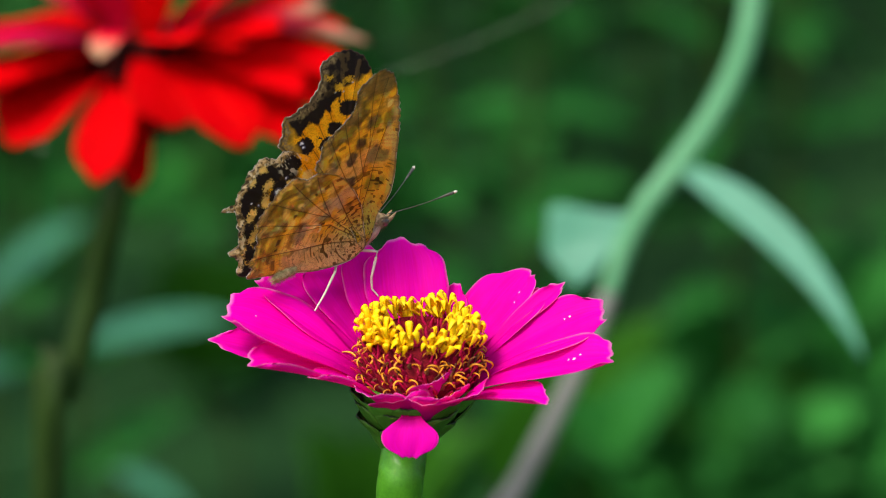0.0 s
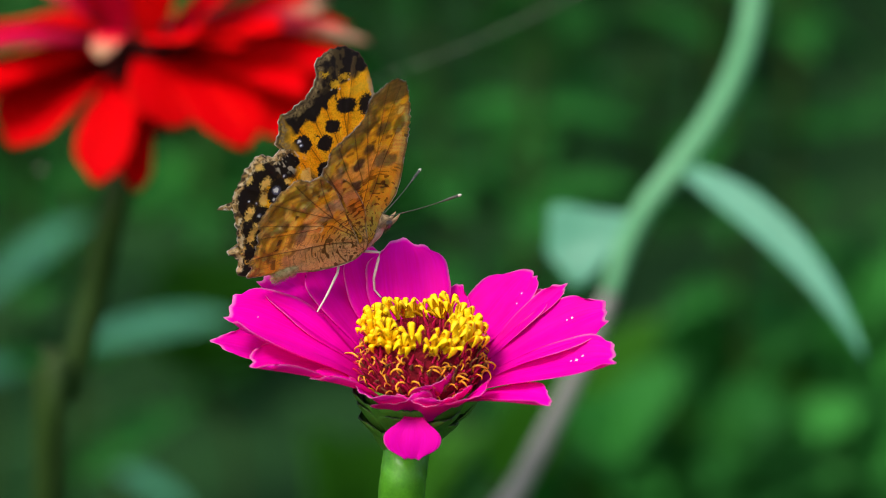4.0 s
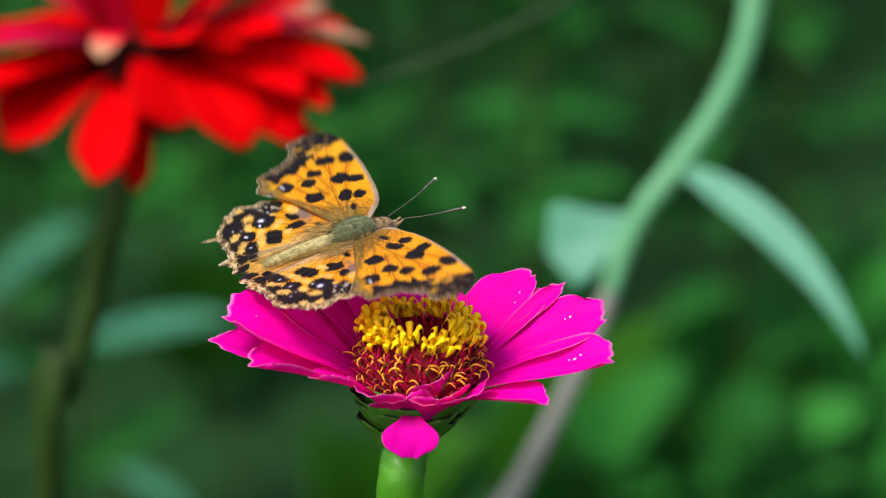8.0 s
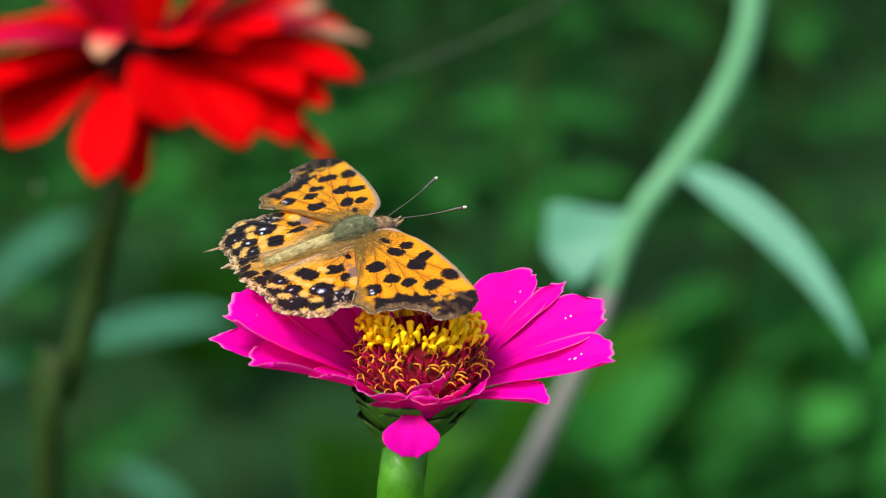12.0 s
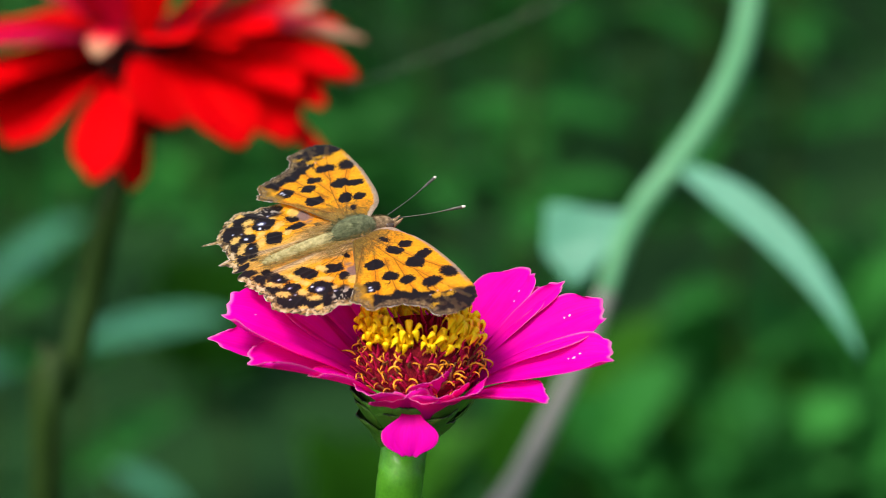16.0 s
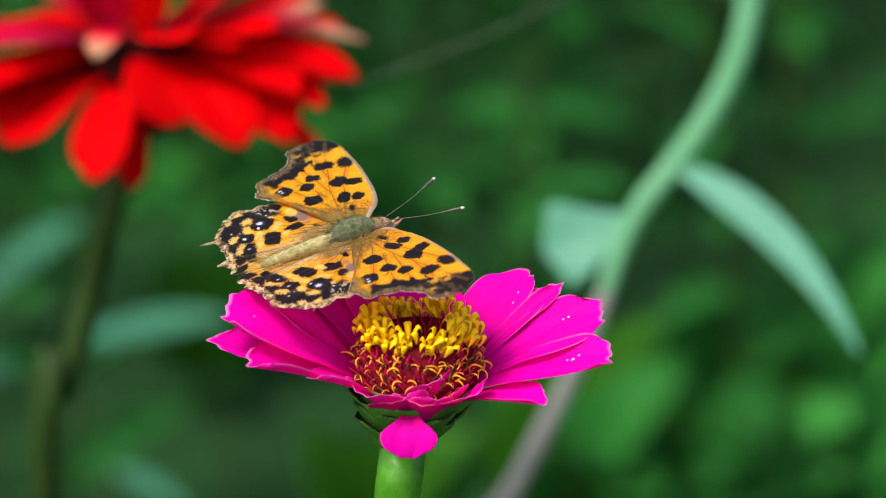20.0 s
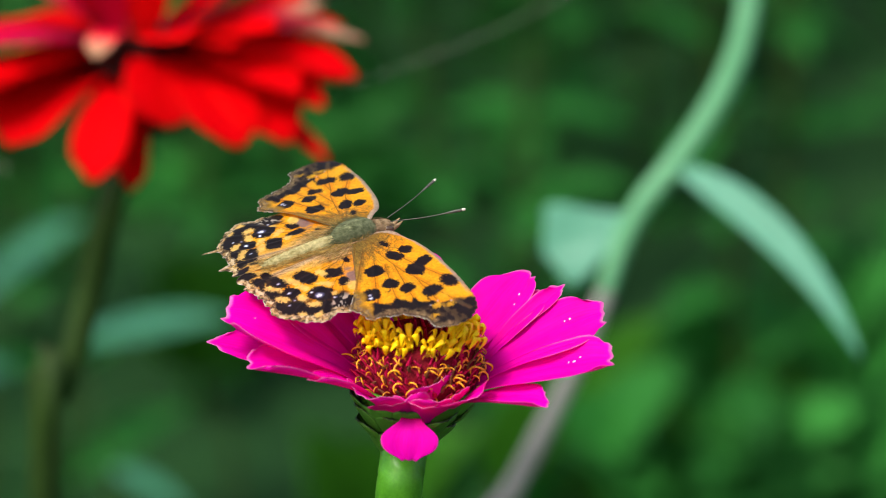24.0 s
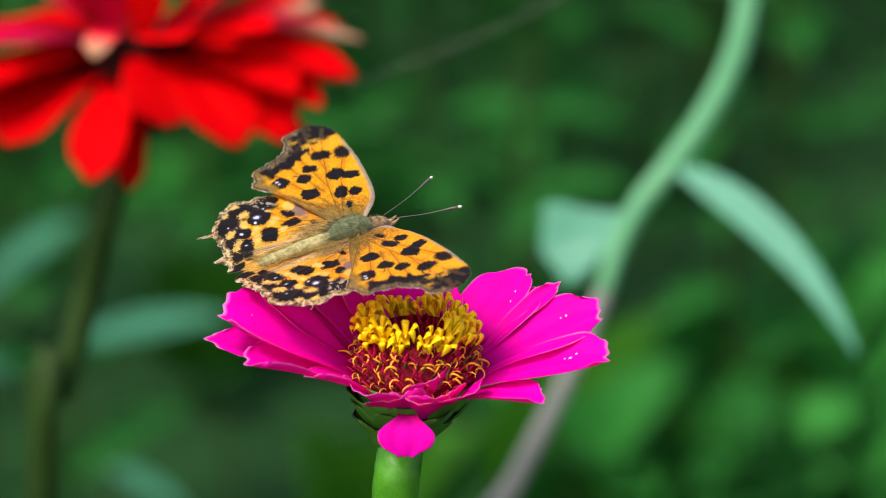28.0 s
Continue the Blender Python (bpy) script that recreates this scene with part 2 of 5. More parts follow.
def tube_geo(path, radii, sides=10, ribs=0.0):
    path = [Vector(p) for p in path]
    n = len(path)
    verts, faces = [], []
    ref = Vector((0.31, 0.52, 0.79))
    for i, p in enumerate(path):
        d = (path[min(i + 1, n - 1)] - path[max(i - 1, 0)]).normalized()
        a = d.cross(ref).normalized()
        b = d.cross(a)
        f = i / (n - 1) * (len(radii) - 1)
        k = min(int(f), len(radii) - 2) if len(radii) > 1 else 0
        r = radii[k] + (radii[min(k + 1, len(radii) - 1)] - radii[k]) * (f - k)
        for j in range(sides):
            w = 2 * math.pi * j / sides
            q = r * (1 + ribs * math.cos(w * 4))
            verts.append(p + q * (math.cos(w) * a + math.sin(w) * b))
    for i in range(n - 1):
        for j in range(sides):
            k = (j + 1) % sides
            faces.append((i * sides + j, i * sides + k, (i + 1) * sides + k, (i + 1) * sides + j))
    faces.append(tuple(range(sides))[::-1])
    faces.append(tuple((n - 1) * sides + j for j in range(sides)))
    return verts, faces


def tube(name, path, radii, mat, sides=10, ribs=0.0):
    return mesh_of(name, *tube_geo(path, radii, sides, ribs), mat)


def lathe(name, profile, mat, sides=40, wobble=0.0, seed=0):
    rng = random.Random(seed)
    verts, faces = [], []
    ph = [rng.uniform(0, 6.28) for _ in range(4)]
    for r, z in profile:
        for j in range(sides):
            w = 2 * math.pi * j / sides
            q = r * (1 + wobble * (math.sin(3 * w + ph[0]) + math.sin(5 * w + ph[1] + z * 900)))
            verts.append((q * math.cos(w), q * math.sin(w), z))
    for i in range(len(profile) - 1):
        for j in range(sides):
            k = (j + 1) % sides
            faces.append((i * sides + j, i * sides + k, (i + 1) * sides + k, (i + 1) * sides + j))
    faces.append(tuple(range(sides))[::-1])
    faces.append(tuple((len(profile) - 1) * sides + j for j in range(sides)))
    return mesh_of(name, verts, faces, mat)


def blade(name, mat, length, width, rise=(0, 0), cup=0.0, twist=(0, 0), sway=0.0, tip="notch", neck=0.4, wave=0.0, seed=0, nu=22, nv=11, thick=0.00022, crease=0.0, shoulder=0.62, curl=0.0, blunt=4.2):
    """A petal or leaf as a thin slab. It runs out along x from its root; rise: degrees above level at root and tip; twist: roll at root and tip;
    sway: degrees of turn to the side; cup: how far the edges stand up; crease: fold along the middle; curl: one edge rolled in."""
    rng = random.Random(seed)
    ph = [rng.uniform(0, 6.28) for _ in range(6)]
    p, ds = Vector((0, 0, 0)), length / nu
    top, low, att = [], [], []
    for i in range(nu + 1):
        s = i / nu
        e = radians(rise[0] + (rise[1] - rise[0]) * s)
        y = radians(sway * s)
        d = Vector((math.cos(e) * math.cos(y), math.cos(e) * math.sin(y), math.sin(e)))
        if i:
            p = p + d * ds
        sidev = Vector((-math.sin(y), math.cos(y), 0))
        upv = d.cross(sidev)
        tw = radians(twist[0] + (twist[1] - twist[0]) * s)
        sv, uv_ = sidev * math.cos(tw) + upv * math.sin(tw), -sidev * math.sin(tw) + upv * math.cos(tw)
        if tip == "point":
            w = math.sin(math.pi * min(1, s / (2 * shoulder)) ** 0.8) if s < shoulder else math.cos(math.pi / 2 * (s - shoulder) / (1 - shoulder)) ** 0.9
            w = max(w, neck * (1 - s)) if s < 0.5 else max(w, 0.01)
        else:
            if s < shoulder:
                k = s / shoulder
                w = neck + (1 - neck) * (k * k * (3 - 2 * k))
            else:
                k = (s - shoulder) / (1 - shoulder)
                w = max(1 - k ** blunt, 0.0) ** 0.5
                w = max(w, (0.55 if tip == "notch" else 0.42) if blunt > 3 else 0.34)
        w *= width / 2
        for j in range(nv + 1):
            c = 2 * j / nv - 1
            jag = (0.022 * math.sin(4 * c + ph[0]) + 0.012 * math.sin(9 * c + ph[1])) * length * max(0, s - 0.6) / 0.4 if tip == "notch" else 0
            lift = cup * w * c * c + crease * w * abs(c) + wave * length * math.sin(7 * s + ph[2] + (1.5 if c > 0 else 0)) * c * c * abs(c) * s
            lift += abs(curl) * w * max(0.0, c if curl > 0 else -c) ** 3 * s - 0.011 * width * math.sin(c * 9 + ph[3]) * min(1, 2 * s)
            edge = 1 + 0.03 * math.sin(9 * s + ph[4]) * abs(c)
            q = p + sv * (c * w * edge) + uv_ * lift + d * (jag - (0.07 * length * c * c * max(0, s - 0.55) / 0.45 if tip != "point" else 0))
            t = thick * (1 - 0.8 * abs(c) ** 4) * (1 - 0.6 * s)
            top.append(q + uv_ * t / 2)
            low.append(q - uv_ * t / 2)
            att.append((s, j / nv))
    m = nv + 1
    cnt = len(top)
    faces = []
    for i in range(nu):
        for j in range(nv):
            a, b, c, d = i * m + j, i * m + j + 1, (i + 1) * m + j + 1, (i + 1) * m + j
            faces.append((a, d, c, b))
            faces.append((cnt + a, cnt + b, cnt + c, cnt + d))
    loop = [j for j in range(m)] + [i * m + nv for i in range(1, nu + 1)] + [nu * m + j for j in range(nv - 1, -1, -1)] + [i * m for i in range(nu - 1, 0, -1)]
    for a, b in zip(loop, loop[1:] + loop[:1]):
        faces.append((a, b, cnt + b, cnt + a))
    data = np.array([(s, c, 0.0) for s, c in att] + [(s, c, 1.0) for s, c in att])
    return mesh_of(name, top + low, faces, mat, blade=data)


def loft(name, rows, mat, sides=20):
    """A soft body along x: rows of x, y, z, half width, half height in plan units."""
    pts = smooth_path([(r[0], r[1], r[2]) for r in rows], 5)
    ext = smooth_path([(r[3], r[4], 0) for r in rows], 5)
    v, f = [], []
    for p, e in zip(pts, ext):
        for j in range(sides):
            w = 2 * math.pi * j / sides
            v.append((p.x * U, (p.y + e.x * math.cos(w)) * U, (p.z + e.y * math.sin(w)) * U))
    n = len(pts)
    for i in range(n - 1):
        for j in range(sides):
            k = (j + 1) % sides
            f.append((i * sides + j, i * sides + k, (i + 1) * sides + k, (i + 1) * sides + j))
    f.append(tuple(range(sides))[::-1])
    f.append(tuple((n - 1) * sides + j for j in range(sides)))
    return mesh_of(name, v, f, mat)


# ---- ground ----
def ground():
    n, verts, faces = 60, [], []
    rings = [0.0, 0.2, 0.4, 0.7, 1.0, 1.5, 2.2, 3.2, 5, 8, 14, 30, 80, 300, 1500]
    for r in rings:
        for j in range(n):
            w = 2 * math.pi * j / n
            x, y = r * math.cos(w), r * math.sin(w)
            z = -0.004 + 0.012 * noise.noise(Vector((x * 3, y * 3, 0))) if r < 10 else 0.0
            verts.append((x, y, z))
    for i in range(len(rings) - 1):
        for j in range(n):
            k = (j + 1) % n
            faces.append((i * n + j, (i + 1) * n + j, (i + 1) * n + k, i * n + k))
    tagged(new("ground", mesh_of("ground", verts, faces, SOIL)), "dark soil overgrown with low green weeds", "ground", kind="structure")


ground()


# ---- the magenta zinnia ----
HEAD = Matrix.Translation(at(747, 664, 0.0)) @ pose(0, 0, 0, 5, 0, 0)
FOOT = Vector((at(705, 900, 0.004).x - 0.012, at(705, 900, 0.004).y - 0.004, 0.0))


def radial(az, r, z):
    """A place on the flower head: turned az degrees about its axis, r and z in plan units."""
    return Matrix.Rotation(radians(az), 4, "Z") @ Matrix.Translation((r * U, 0, z * U))


def floret_mesh():
    """A disc floret: a slim tube that opens in five recurved lobes."""
    rng = random.Random(5)
    v, f = tube_geo([(0, 0, -0.0022), (0, 0, -0.0008), (0, 0, 0.0004)], [0.00022, 0.00036, 0.00052], 8)
    for k in range(5):
        w0 = 2 * math.pi * k / 5 + rng.uniform(-0.15, 0.15)
        ca, sa = math.cos(w0), math.sin(w0)
        base = len(v)
        steps = 8
        for i in range(steps):
            s = i / (steps - 1)
            r = 0.00036 + 0.0018 * s - 0.0005 * s ** 3
            z = 0.0001 + 0.0018 * math.sin(s * 2.2) - 0.0013 * s ** 3
            hw = 0.00041 * (0.72 + 0.5 * math.sin(math.pi * s * 0.75)) * (1 - 0.8 * s ** 6)
            th = 0.00020 * (1 - 0.3 * s)
            for q in range(6):
                w = q * math.pi / 3
                c, hh = math.cos(w), math.sin(w) * th + 0.00012 * (1 - math.cos(w) ** 2) - 0.00012
                v.append(Vector((ca * r - sa * c * hw, sa * r + ca * c * hw, z + hh)))
        for i in range(steps - 1):
            for j in range(6):
                a, b = base + i * 6 + j, base + i * 6 + (j + 1) % 6
                f.append((a, b, b + 6, a + 6))
        e = base + (steps - 1) * 6
        f.append(tuple(e + q for q in range(6)))
    return mesh_of("floret", v, f, YELLOW)


def curl_mesh(k):
    rng = random.Random(40 + k)
    pts, p, a = [], Vector((0, 0, 0)), rng.uniform(0.9, 1.4)
    turn = rng.uniform(0.25, 0.5)
    for i in range(9):
        pts.append(p.copy())
        p = p + Vector((math.cos(a), 0.25 * math.sin(i * 0.8 + k), math.sin(a))) * 0.00034
        a -= turn
    return tube("curl", pts, [0.00013, 0.00016, 0.00014, 0.00007], CURL, 6)


def chaff_mesh(k, mat):
    rng = random.Random(60 + k)
    n, v, f = 6, [], []
    ln, wd = rng.uniform(0.0016, 0.0028), rng.uniform(0.0003, 0.0005)
    for i in range(n):
        s = i / (n - 1)
        w = wd * (1 - s ** 2) + 0.00004
        out = 0.0005 * s * s
        for c, h in ((-1, 0), (0, 0.00018), (1, 0), (0, -0.00018)):
            v.append((out + h, c * w + 0.0002 * math.sin(3 * s + k) * s, s * ln))
    for i in range(n - 1):
        for j in range(4):
            a, b = i * 4 + j, i * 4 + (j + 1) % 4
            f.append((a, b, b + 4, a + 4))
    f.append(tuple((n - 1) * 4 + j for j in range(4)))
    return mesh_of("chaff_scale", v, f, mat)


# turn, root height, length, width, rise at root and tip, cup, twist at root and tip, sway, curl
RAYS = [
    (99, 10, 224, 156, 62, 44, 0.12, 0, 0, 0, 0),
    (75, 0, 162, 78, 46, 42, 0.1, 0, 0, -6, 0),
    (47, 8, 230, 136, 44, 24, 0.15, 0, -5, 0, 0),
    (29, 2, 204, 112, 42, 32, 0.15, 0, -10, 5, 0),
    (21, -6, 238, 44, 45, 35, 0.3, 0, 10, 0, 0.6),
    (5, 2, 268, 136, 35, 20, 0.2, 12, 24, 0, -0.1),
    (-14, -2, 272, 112, 25, 11, 0.25, 15, 24, 0, -0.25),
    (-33, -14, 176, 84, 20, 2, 0.35, 2, 10, 0, -0.3),
    (-54, -22, 100, 100, 44, 26, 0.25, 6, 14, 0, 0),
    (-70, -30, 84, 112, 58, 34, 0.2, 6, 16, 0, -0.3),
    (-88, -36, 72, 108, 56, 34, 0.3, -6, -14, 0, 0.3),
    (-107, -34, 74, 108, 56, 34, 0.15, 8, 14, 0, 0.3),
    (-127, -28, 96, 122, 52, 26, 0.25, -5, -12, 0, 0.3),
    (-76, -10, 70, 92, 74, 50, 0.3, 8, 22, 0, 0),
    (-148, -6, 148, 70, 33, 18, 0.3, -4, -4, 0, 0.4),
    (-160, -4, 242, 104, 29, 11, 0.35, -9, -14, 0, 0.4),
    (-178, 4, 288, 176, 38, 19, 0.2, -10, -20, 0, 0.35),
    (174, -14, 290, 110, 24, 13, 0.2, -8, -12, 12, 0),
    (157, 12, 262, 150, 41, 28, 0.15, -5, -8, 0, 0),
    (137, 8, 240, 122, 48, 36, 0.12, 0, -5, 0, 0),
    (118, 6, 226, 118, 56, 44, 0.12, 0, 0, 0, 0),
]


def zinnia():
    th = thing("zinnia", Matrix.Translation(FOOT), "open magenta zinnia with yellow florets on a green stem", "flower")
    inv = Matrix.Translation(-FOOT)
    head = inv @ HEAD
    # stem
    neck = HEAD @ Vector((-26 * U, 0, -128 * U))
    mid = at(709, 890, 0.002)
    low = Vector((FOOT.x * 0.5 + mid.x * 0.5 - 0.004, FOOT.y, 0.25))
    course = [FOOT, low] + [mid.lerp(low, k) for k in (0.5, 0.22, 0.1, 0.04)] + [mid, at(714, 838, 0.001), neck]
    path = smooth_path([inv @ q for q in course], 8)
    part("stem", tube("stem", path, [0.0042, 0.0037, 0.0036, 0.0037, 0.0038], STEM, 20, 0.02), th, label="smooth green flower stem")
    # cup of bracts
    rng0 = random.Random(31)
    cup = [(38, -158), (42, -136), (54, -110), (69, -86), (84, -62), (97, -42), (102, -20), (98, -6)]
    me = lathe("flower_cup", [(r * U, z * U) for r, z in cup], STEM, 40, 0.01)
    for v in me.vertices:
        v.co.x += 0.19 * v.co.z
    part("flower_cup", me, th, head)
    k = 0
    for n, r, z, ln, wd, rise in ((5, 43, -136, 58, 66, 62), (6, 55, -112, 62, 80, 58), (7, 71, -86, 64, 86, 58), (9, 88, -58, 50, 84, 64)):
        me = blade("bract", BRACT, ln * U, wd * U, (rise - 12, rise - 6), 0.3, neck=0.8, tip="round", thick=0.0007, nu=12, nv=11, shoulder=0.45, blunt=2.6, seed=n)
        for i in range(n):
            part("bract", me, th, head @ Matrix.Translation((0.19 * z * U, 0, 0)) @ radial(i * 360 / n + k * 23 + rng0.uniform(-9, 9), r, z) @ pose(0, 0, 0, rng0.uniform(-10, 10), rng0.uniform(-7, 7), 0))
        k += 1
    # ray petals
    for i, (az, z, ln, wd, e0, e1, cp, t0, t1, sw, cu) in enumerate(RAYS):
        me = blade("petal", PINK, ln * U, wd * U, (e0, e1), cp, (t0, t1), sw, "notch", 0.42, 0.02, 100 + i, 26, 14, curl=cu)
        part("petal", me, th, head @ radial(az, 92, z - 14))
    me = blade("petal", PINK, 76 * U, 104 * U, (-40, -84), 0.15, (0, 0), 4, "notch", 0.34, 0.01, 77, 20, 14, shoulder=0.5, blunt=1.7)
    part("petal", me, th, head @ radial(-97, 112, -34), "short magenta petal hanging down under the bloom")
    # specks of dew, their glint painted in as an opaque pale pink
    rays = [o for o in th.children if o.name.startswith("petal")]
    for ray, i, j, r in ((5, 20, 9, 0.00022), (5, 19, 9, 0.00016), (6, 19, 8, 0.00024), (6, 20, 9, 0.00018), (6, 18, 8, 0.00014), (2, 20, 4, 0.00016), (2, 17, 3, 0.00014), (16, 21, 6, 0.00014), (12, 14, 7, 0.00016)):
        p = rays[ray].data.vertices[i * 15 + j].co
        me = loft("dew_speck", [(-r * 1.5 / U, 0, 0, 0.3, 0.2), (0, 0, 0, r / U, r * 0.6 / U), (r * 1.8 / U, 0, 0, 0.3, 0.2)], DEW, 8)
        part("dew_speck", me, rays[ray], Matrix.Translation(p) @ pose(0, 0, 0, 0, -20, rng0.uniform(0, 90)))
    # domed disc
    dome = [(98, -12), (103, 8), (103, 30), (97, 56), (87, 76), (76, 82), (64, 72), (40, 54), (16, 50), (2, 50)]
    part("flower_disc", lathe("flower_disc", [(r * U, z * U) for r, z in dome], DISC_CORE, 48, 0.01), th, head)
    rng = random.Random(11)
    chaffs = [chaff_mesh(k, DISC_RED) for k in range(4)] + [chaff_mesh(4 + k, WITHER) for k in range(3)]
    for ring, (n, r, z, lean) in enumerate(((40, 97, -4, 30), (44, 101, 8, 28), (44, 102, 20, 24), (44, 101, 32, 20), (42, 98, 44, 16), (38, 94, 56, 12), (26, 60, 66, -14), (18, 38, 50, -8), (10, 18, 46, 0))):
        for i in range(n):
            me = chaffs[rng.choice((0, 1, 2, 3, 0, 1, 4, 5, 6) if ring < 5 else (0, 1, 2, 3))]
            m = radial(i * 360 / n + rng.uniform(-4, 4) + ring * 5, r + rng.uniform(-4, 4), z + rng.uniform(-5, 5)) @ pose(0, 0, 0, rng.uniform(-24, 24), lean + rng.uniform(-18, 16), rng.uniform(-40, 40))
            part("chaff_scale", me, th, head @ m)
    curls = [curl_mesh(k) for k in range(7)]
    for ring, (n, r, z) in enumerate(((18, 105, 2), (24, 109, 16), (28, 108, 30), (32, 104, 44), (30, 100, 56), (26, 96, 66))):
        for i in range(n):
            m = radial(i * 360 / n + rng.uniform(-11, 11), r + rng.uniform(-4, 5), z + rng.uniform(-9, 9)) @ pose(0, 0, 0, rng.uniform(-55, 55), rng.uniform(-20, 45), rng.uniform(-110, 110)) @ Matrix.Scale(rng.uniform(0.6, 1.2), 4)
            part("curl", curls[rng.randrange(7)], th, head @ m)
    fl = floret_mesh()
    for n, r, z, lean in ((17, 91, 84, 40), (14, 82, 97, 16)):
        for i in range(n):
            s = rng.uniform(1.05, 1.45)
            m = radial(i * 360 / n + rng.uniform(-8, 8), r + rng.uniform(-6, 5), z + rng.uniform(-8, 8)) @ pose(0, 0, 0, rng.uniform(-22, 22), lean + rng.uniform(-20, 20), rng.uniform(0, 72))
            ob = part("floret", fl, th, head @ m @ Matrix.Scale(s, 4))
    return th


ZINNIA = zinnia()


# ---- the butterfly ----
AXES_B = Matrix(((0.910, -0.406, -0.089), (0.278, 0.434, 0.857), (-0.309, -0.804, 0.508)))
AXES_A = Matrix(((0.790, -0.601, -0.120), (0.407, 0.369, 0.836), (-0.458, -0.709, 0.536)))


def body_pose(axes, x, y, back):
    q = (CAM0.to_3x3() @ axes).to_quaternion()
    return Matrix.Translation(at(x, y, back)) @ q.to_matrix().to_4x4()


POSE_A = body_pose(AXES_A, 627.1, 402.7, 0.006) @ pose(-4.3 * U, -4.5 * U, -3.5 * U, 0, -2.21, 0.61)
POSE_B = body_pose(AXES_B, 629.8, 399.8, 0.006) @ pose(-4.2 * U, -8.3 * U, -4.6 * U, 0, -1.69, 0.73)
HINGE = 16.0

FORE = [(20, -16), (42, 4), (62, 22), (76, 42), (87, 62), (96, 92), (101, 120), (106, 150), (110, 180), (112, 210), (112, 240), (110, 268), (104, 295), (90, 313), (72, 324), (53, 325), (33, 321), (19, 315), (13, 306), (12, 291), (5, 280), (-1, 272), (-14, 262), (-26, 256), (-40, 252), (-58, 246), (-74, 243), (-80, 233), (-82, 218), (-92, 208), (-94, 194), (-74, 163), (-58, 135), (-44, 95), (-30, 53), (-18, 21), (-14, -16)]
HIND = [(4, -16), (10, 40), (-8, 100), (-40, 155), (-88, 187), (-106, 183), (-117, 184), (-137, 194), (-148, 192), (-158, 183), (-172, 179), (-180, 166), (-190, 158), (-198, 147), (-206, 139), (-211, 131), (-236, 131), (-240, 127), (-214, 119), (-212, 110), (-211, 101), (-215, 90), (-213, 77), (-217, 69), (-217, 59), (-220, 50), (-241, 48), (-239, 41), (-229, 30), (-225, 17), (-233, 6), (-226, -6), (-190, -16), (-120, -24), (-60, -29), (-22, -27)]
# middle, half length, half width, turn of each dark spot
FORE_SPOTS = [(32, 52, 11.5, 6.5, 48), (35, 93, 19, 12.5, 57), (58, 83, 13, 11.5, 37), (50, 149, 18, 16, 39), (72, 133, 18, 12, -23), (-15, 118, 18, 16, -7), (-5, 167, 15, 13.5, 42), (17, 191, 15, 12, -21), (-47, 179, 17.5, 16, 11), (52, 219, 19, 14, -22), (-16, 184, 3.7, 1.8, -25)]
FORE_OCHRE = [(84, 241, 20, 8, 3), (95, 240, 8, 6, -21), (42, 262, 8, 7, -14), (62, 271, 7, 4, -23), (27, 285, 6, 4, -24)]
HIND_SPOTS = [(-119, 118, 24, 20, 45), (-77, 72, 19, 12.5, 12), (-68, 104, 14, 11, -80), (-125, 60, 24, 16, 65), (-163, 89, 18, 15, 56), (-171, 52, 19, 12.5, 48), (-42, 50, 8, 6, 84), (-87, 155, 22, 17, 40), (-199, 70, 22, 12, 72), (-199, 108, 18, 13, 60), (-168, 138, 24, 16, 50), (-131, 165, 18, 11, -24), (-119, 158, 19, 13, 41), (-202, 28, 14, 11, 60), (-183, 19, 11, 9, 65), (-150, 158, 14, 12, 40)]
HIND_CREAM = [(-58, 123, 14, 9, 75), (-187, 62, 14, 5.5, 55), (-184, 99, 10.5, 6.5, 50), (-152, 114, 10, 6, 80), (-140, 141, 10, 7, 20), (-214, 67, 8, 4, -70), (-150, 60, 13, 6, 58), (-97, 129, 4.5, 4, 0), (-220, 26, 7, 5, 45), (-100, 96, 13, 6, 35), (-145, 175, 8, 6, -15), (-168, 160, 7, 5, 54), (-138, 86, 12, 6, 45), (-96, 62, 9, 6, 60)]
FORE_PUPILS = [(-51, 187, 3.4), (-49, 179, 2.8)]
HIND_PUPILS = [(-123, 122, 6.5), (-132, 107, 3.0), (-101, 141, 3.0), (-167, 89, 3.4), (-173, 53, 2.8), (-179, 121, 2.2), (-166, 113, 2.4)]
FORE_VEINS = [((0, 0), (22, 118)), ((22, 118), (40, 168)), ((40, 168), (60, 318)), ((40, 168), (90, 295)), ((22, 118), (12, 305)), ((8, 110), (-20, 265)), ((-4, 90), (-58, 250)), ((-8, 50), (-98, 225)), ((0, 0), (40, 100)), ((40, 100), (84, 190)), ((0, 0), (-70, 155))]
HIND_VEINS = [((0, 0), (-60, 70)), ((-60, 70), (-92, 176)), ((-60, 70), (-140, 178)), ((-60, 70), (-190, 155)), ((-60, 50), (-240, 126)), ((-60, 50), (-213, 80)), ((0, 0), (-60, 50)), ((0, 0), (-255, 43)), ((0, 0), (-60, 150))]


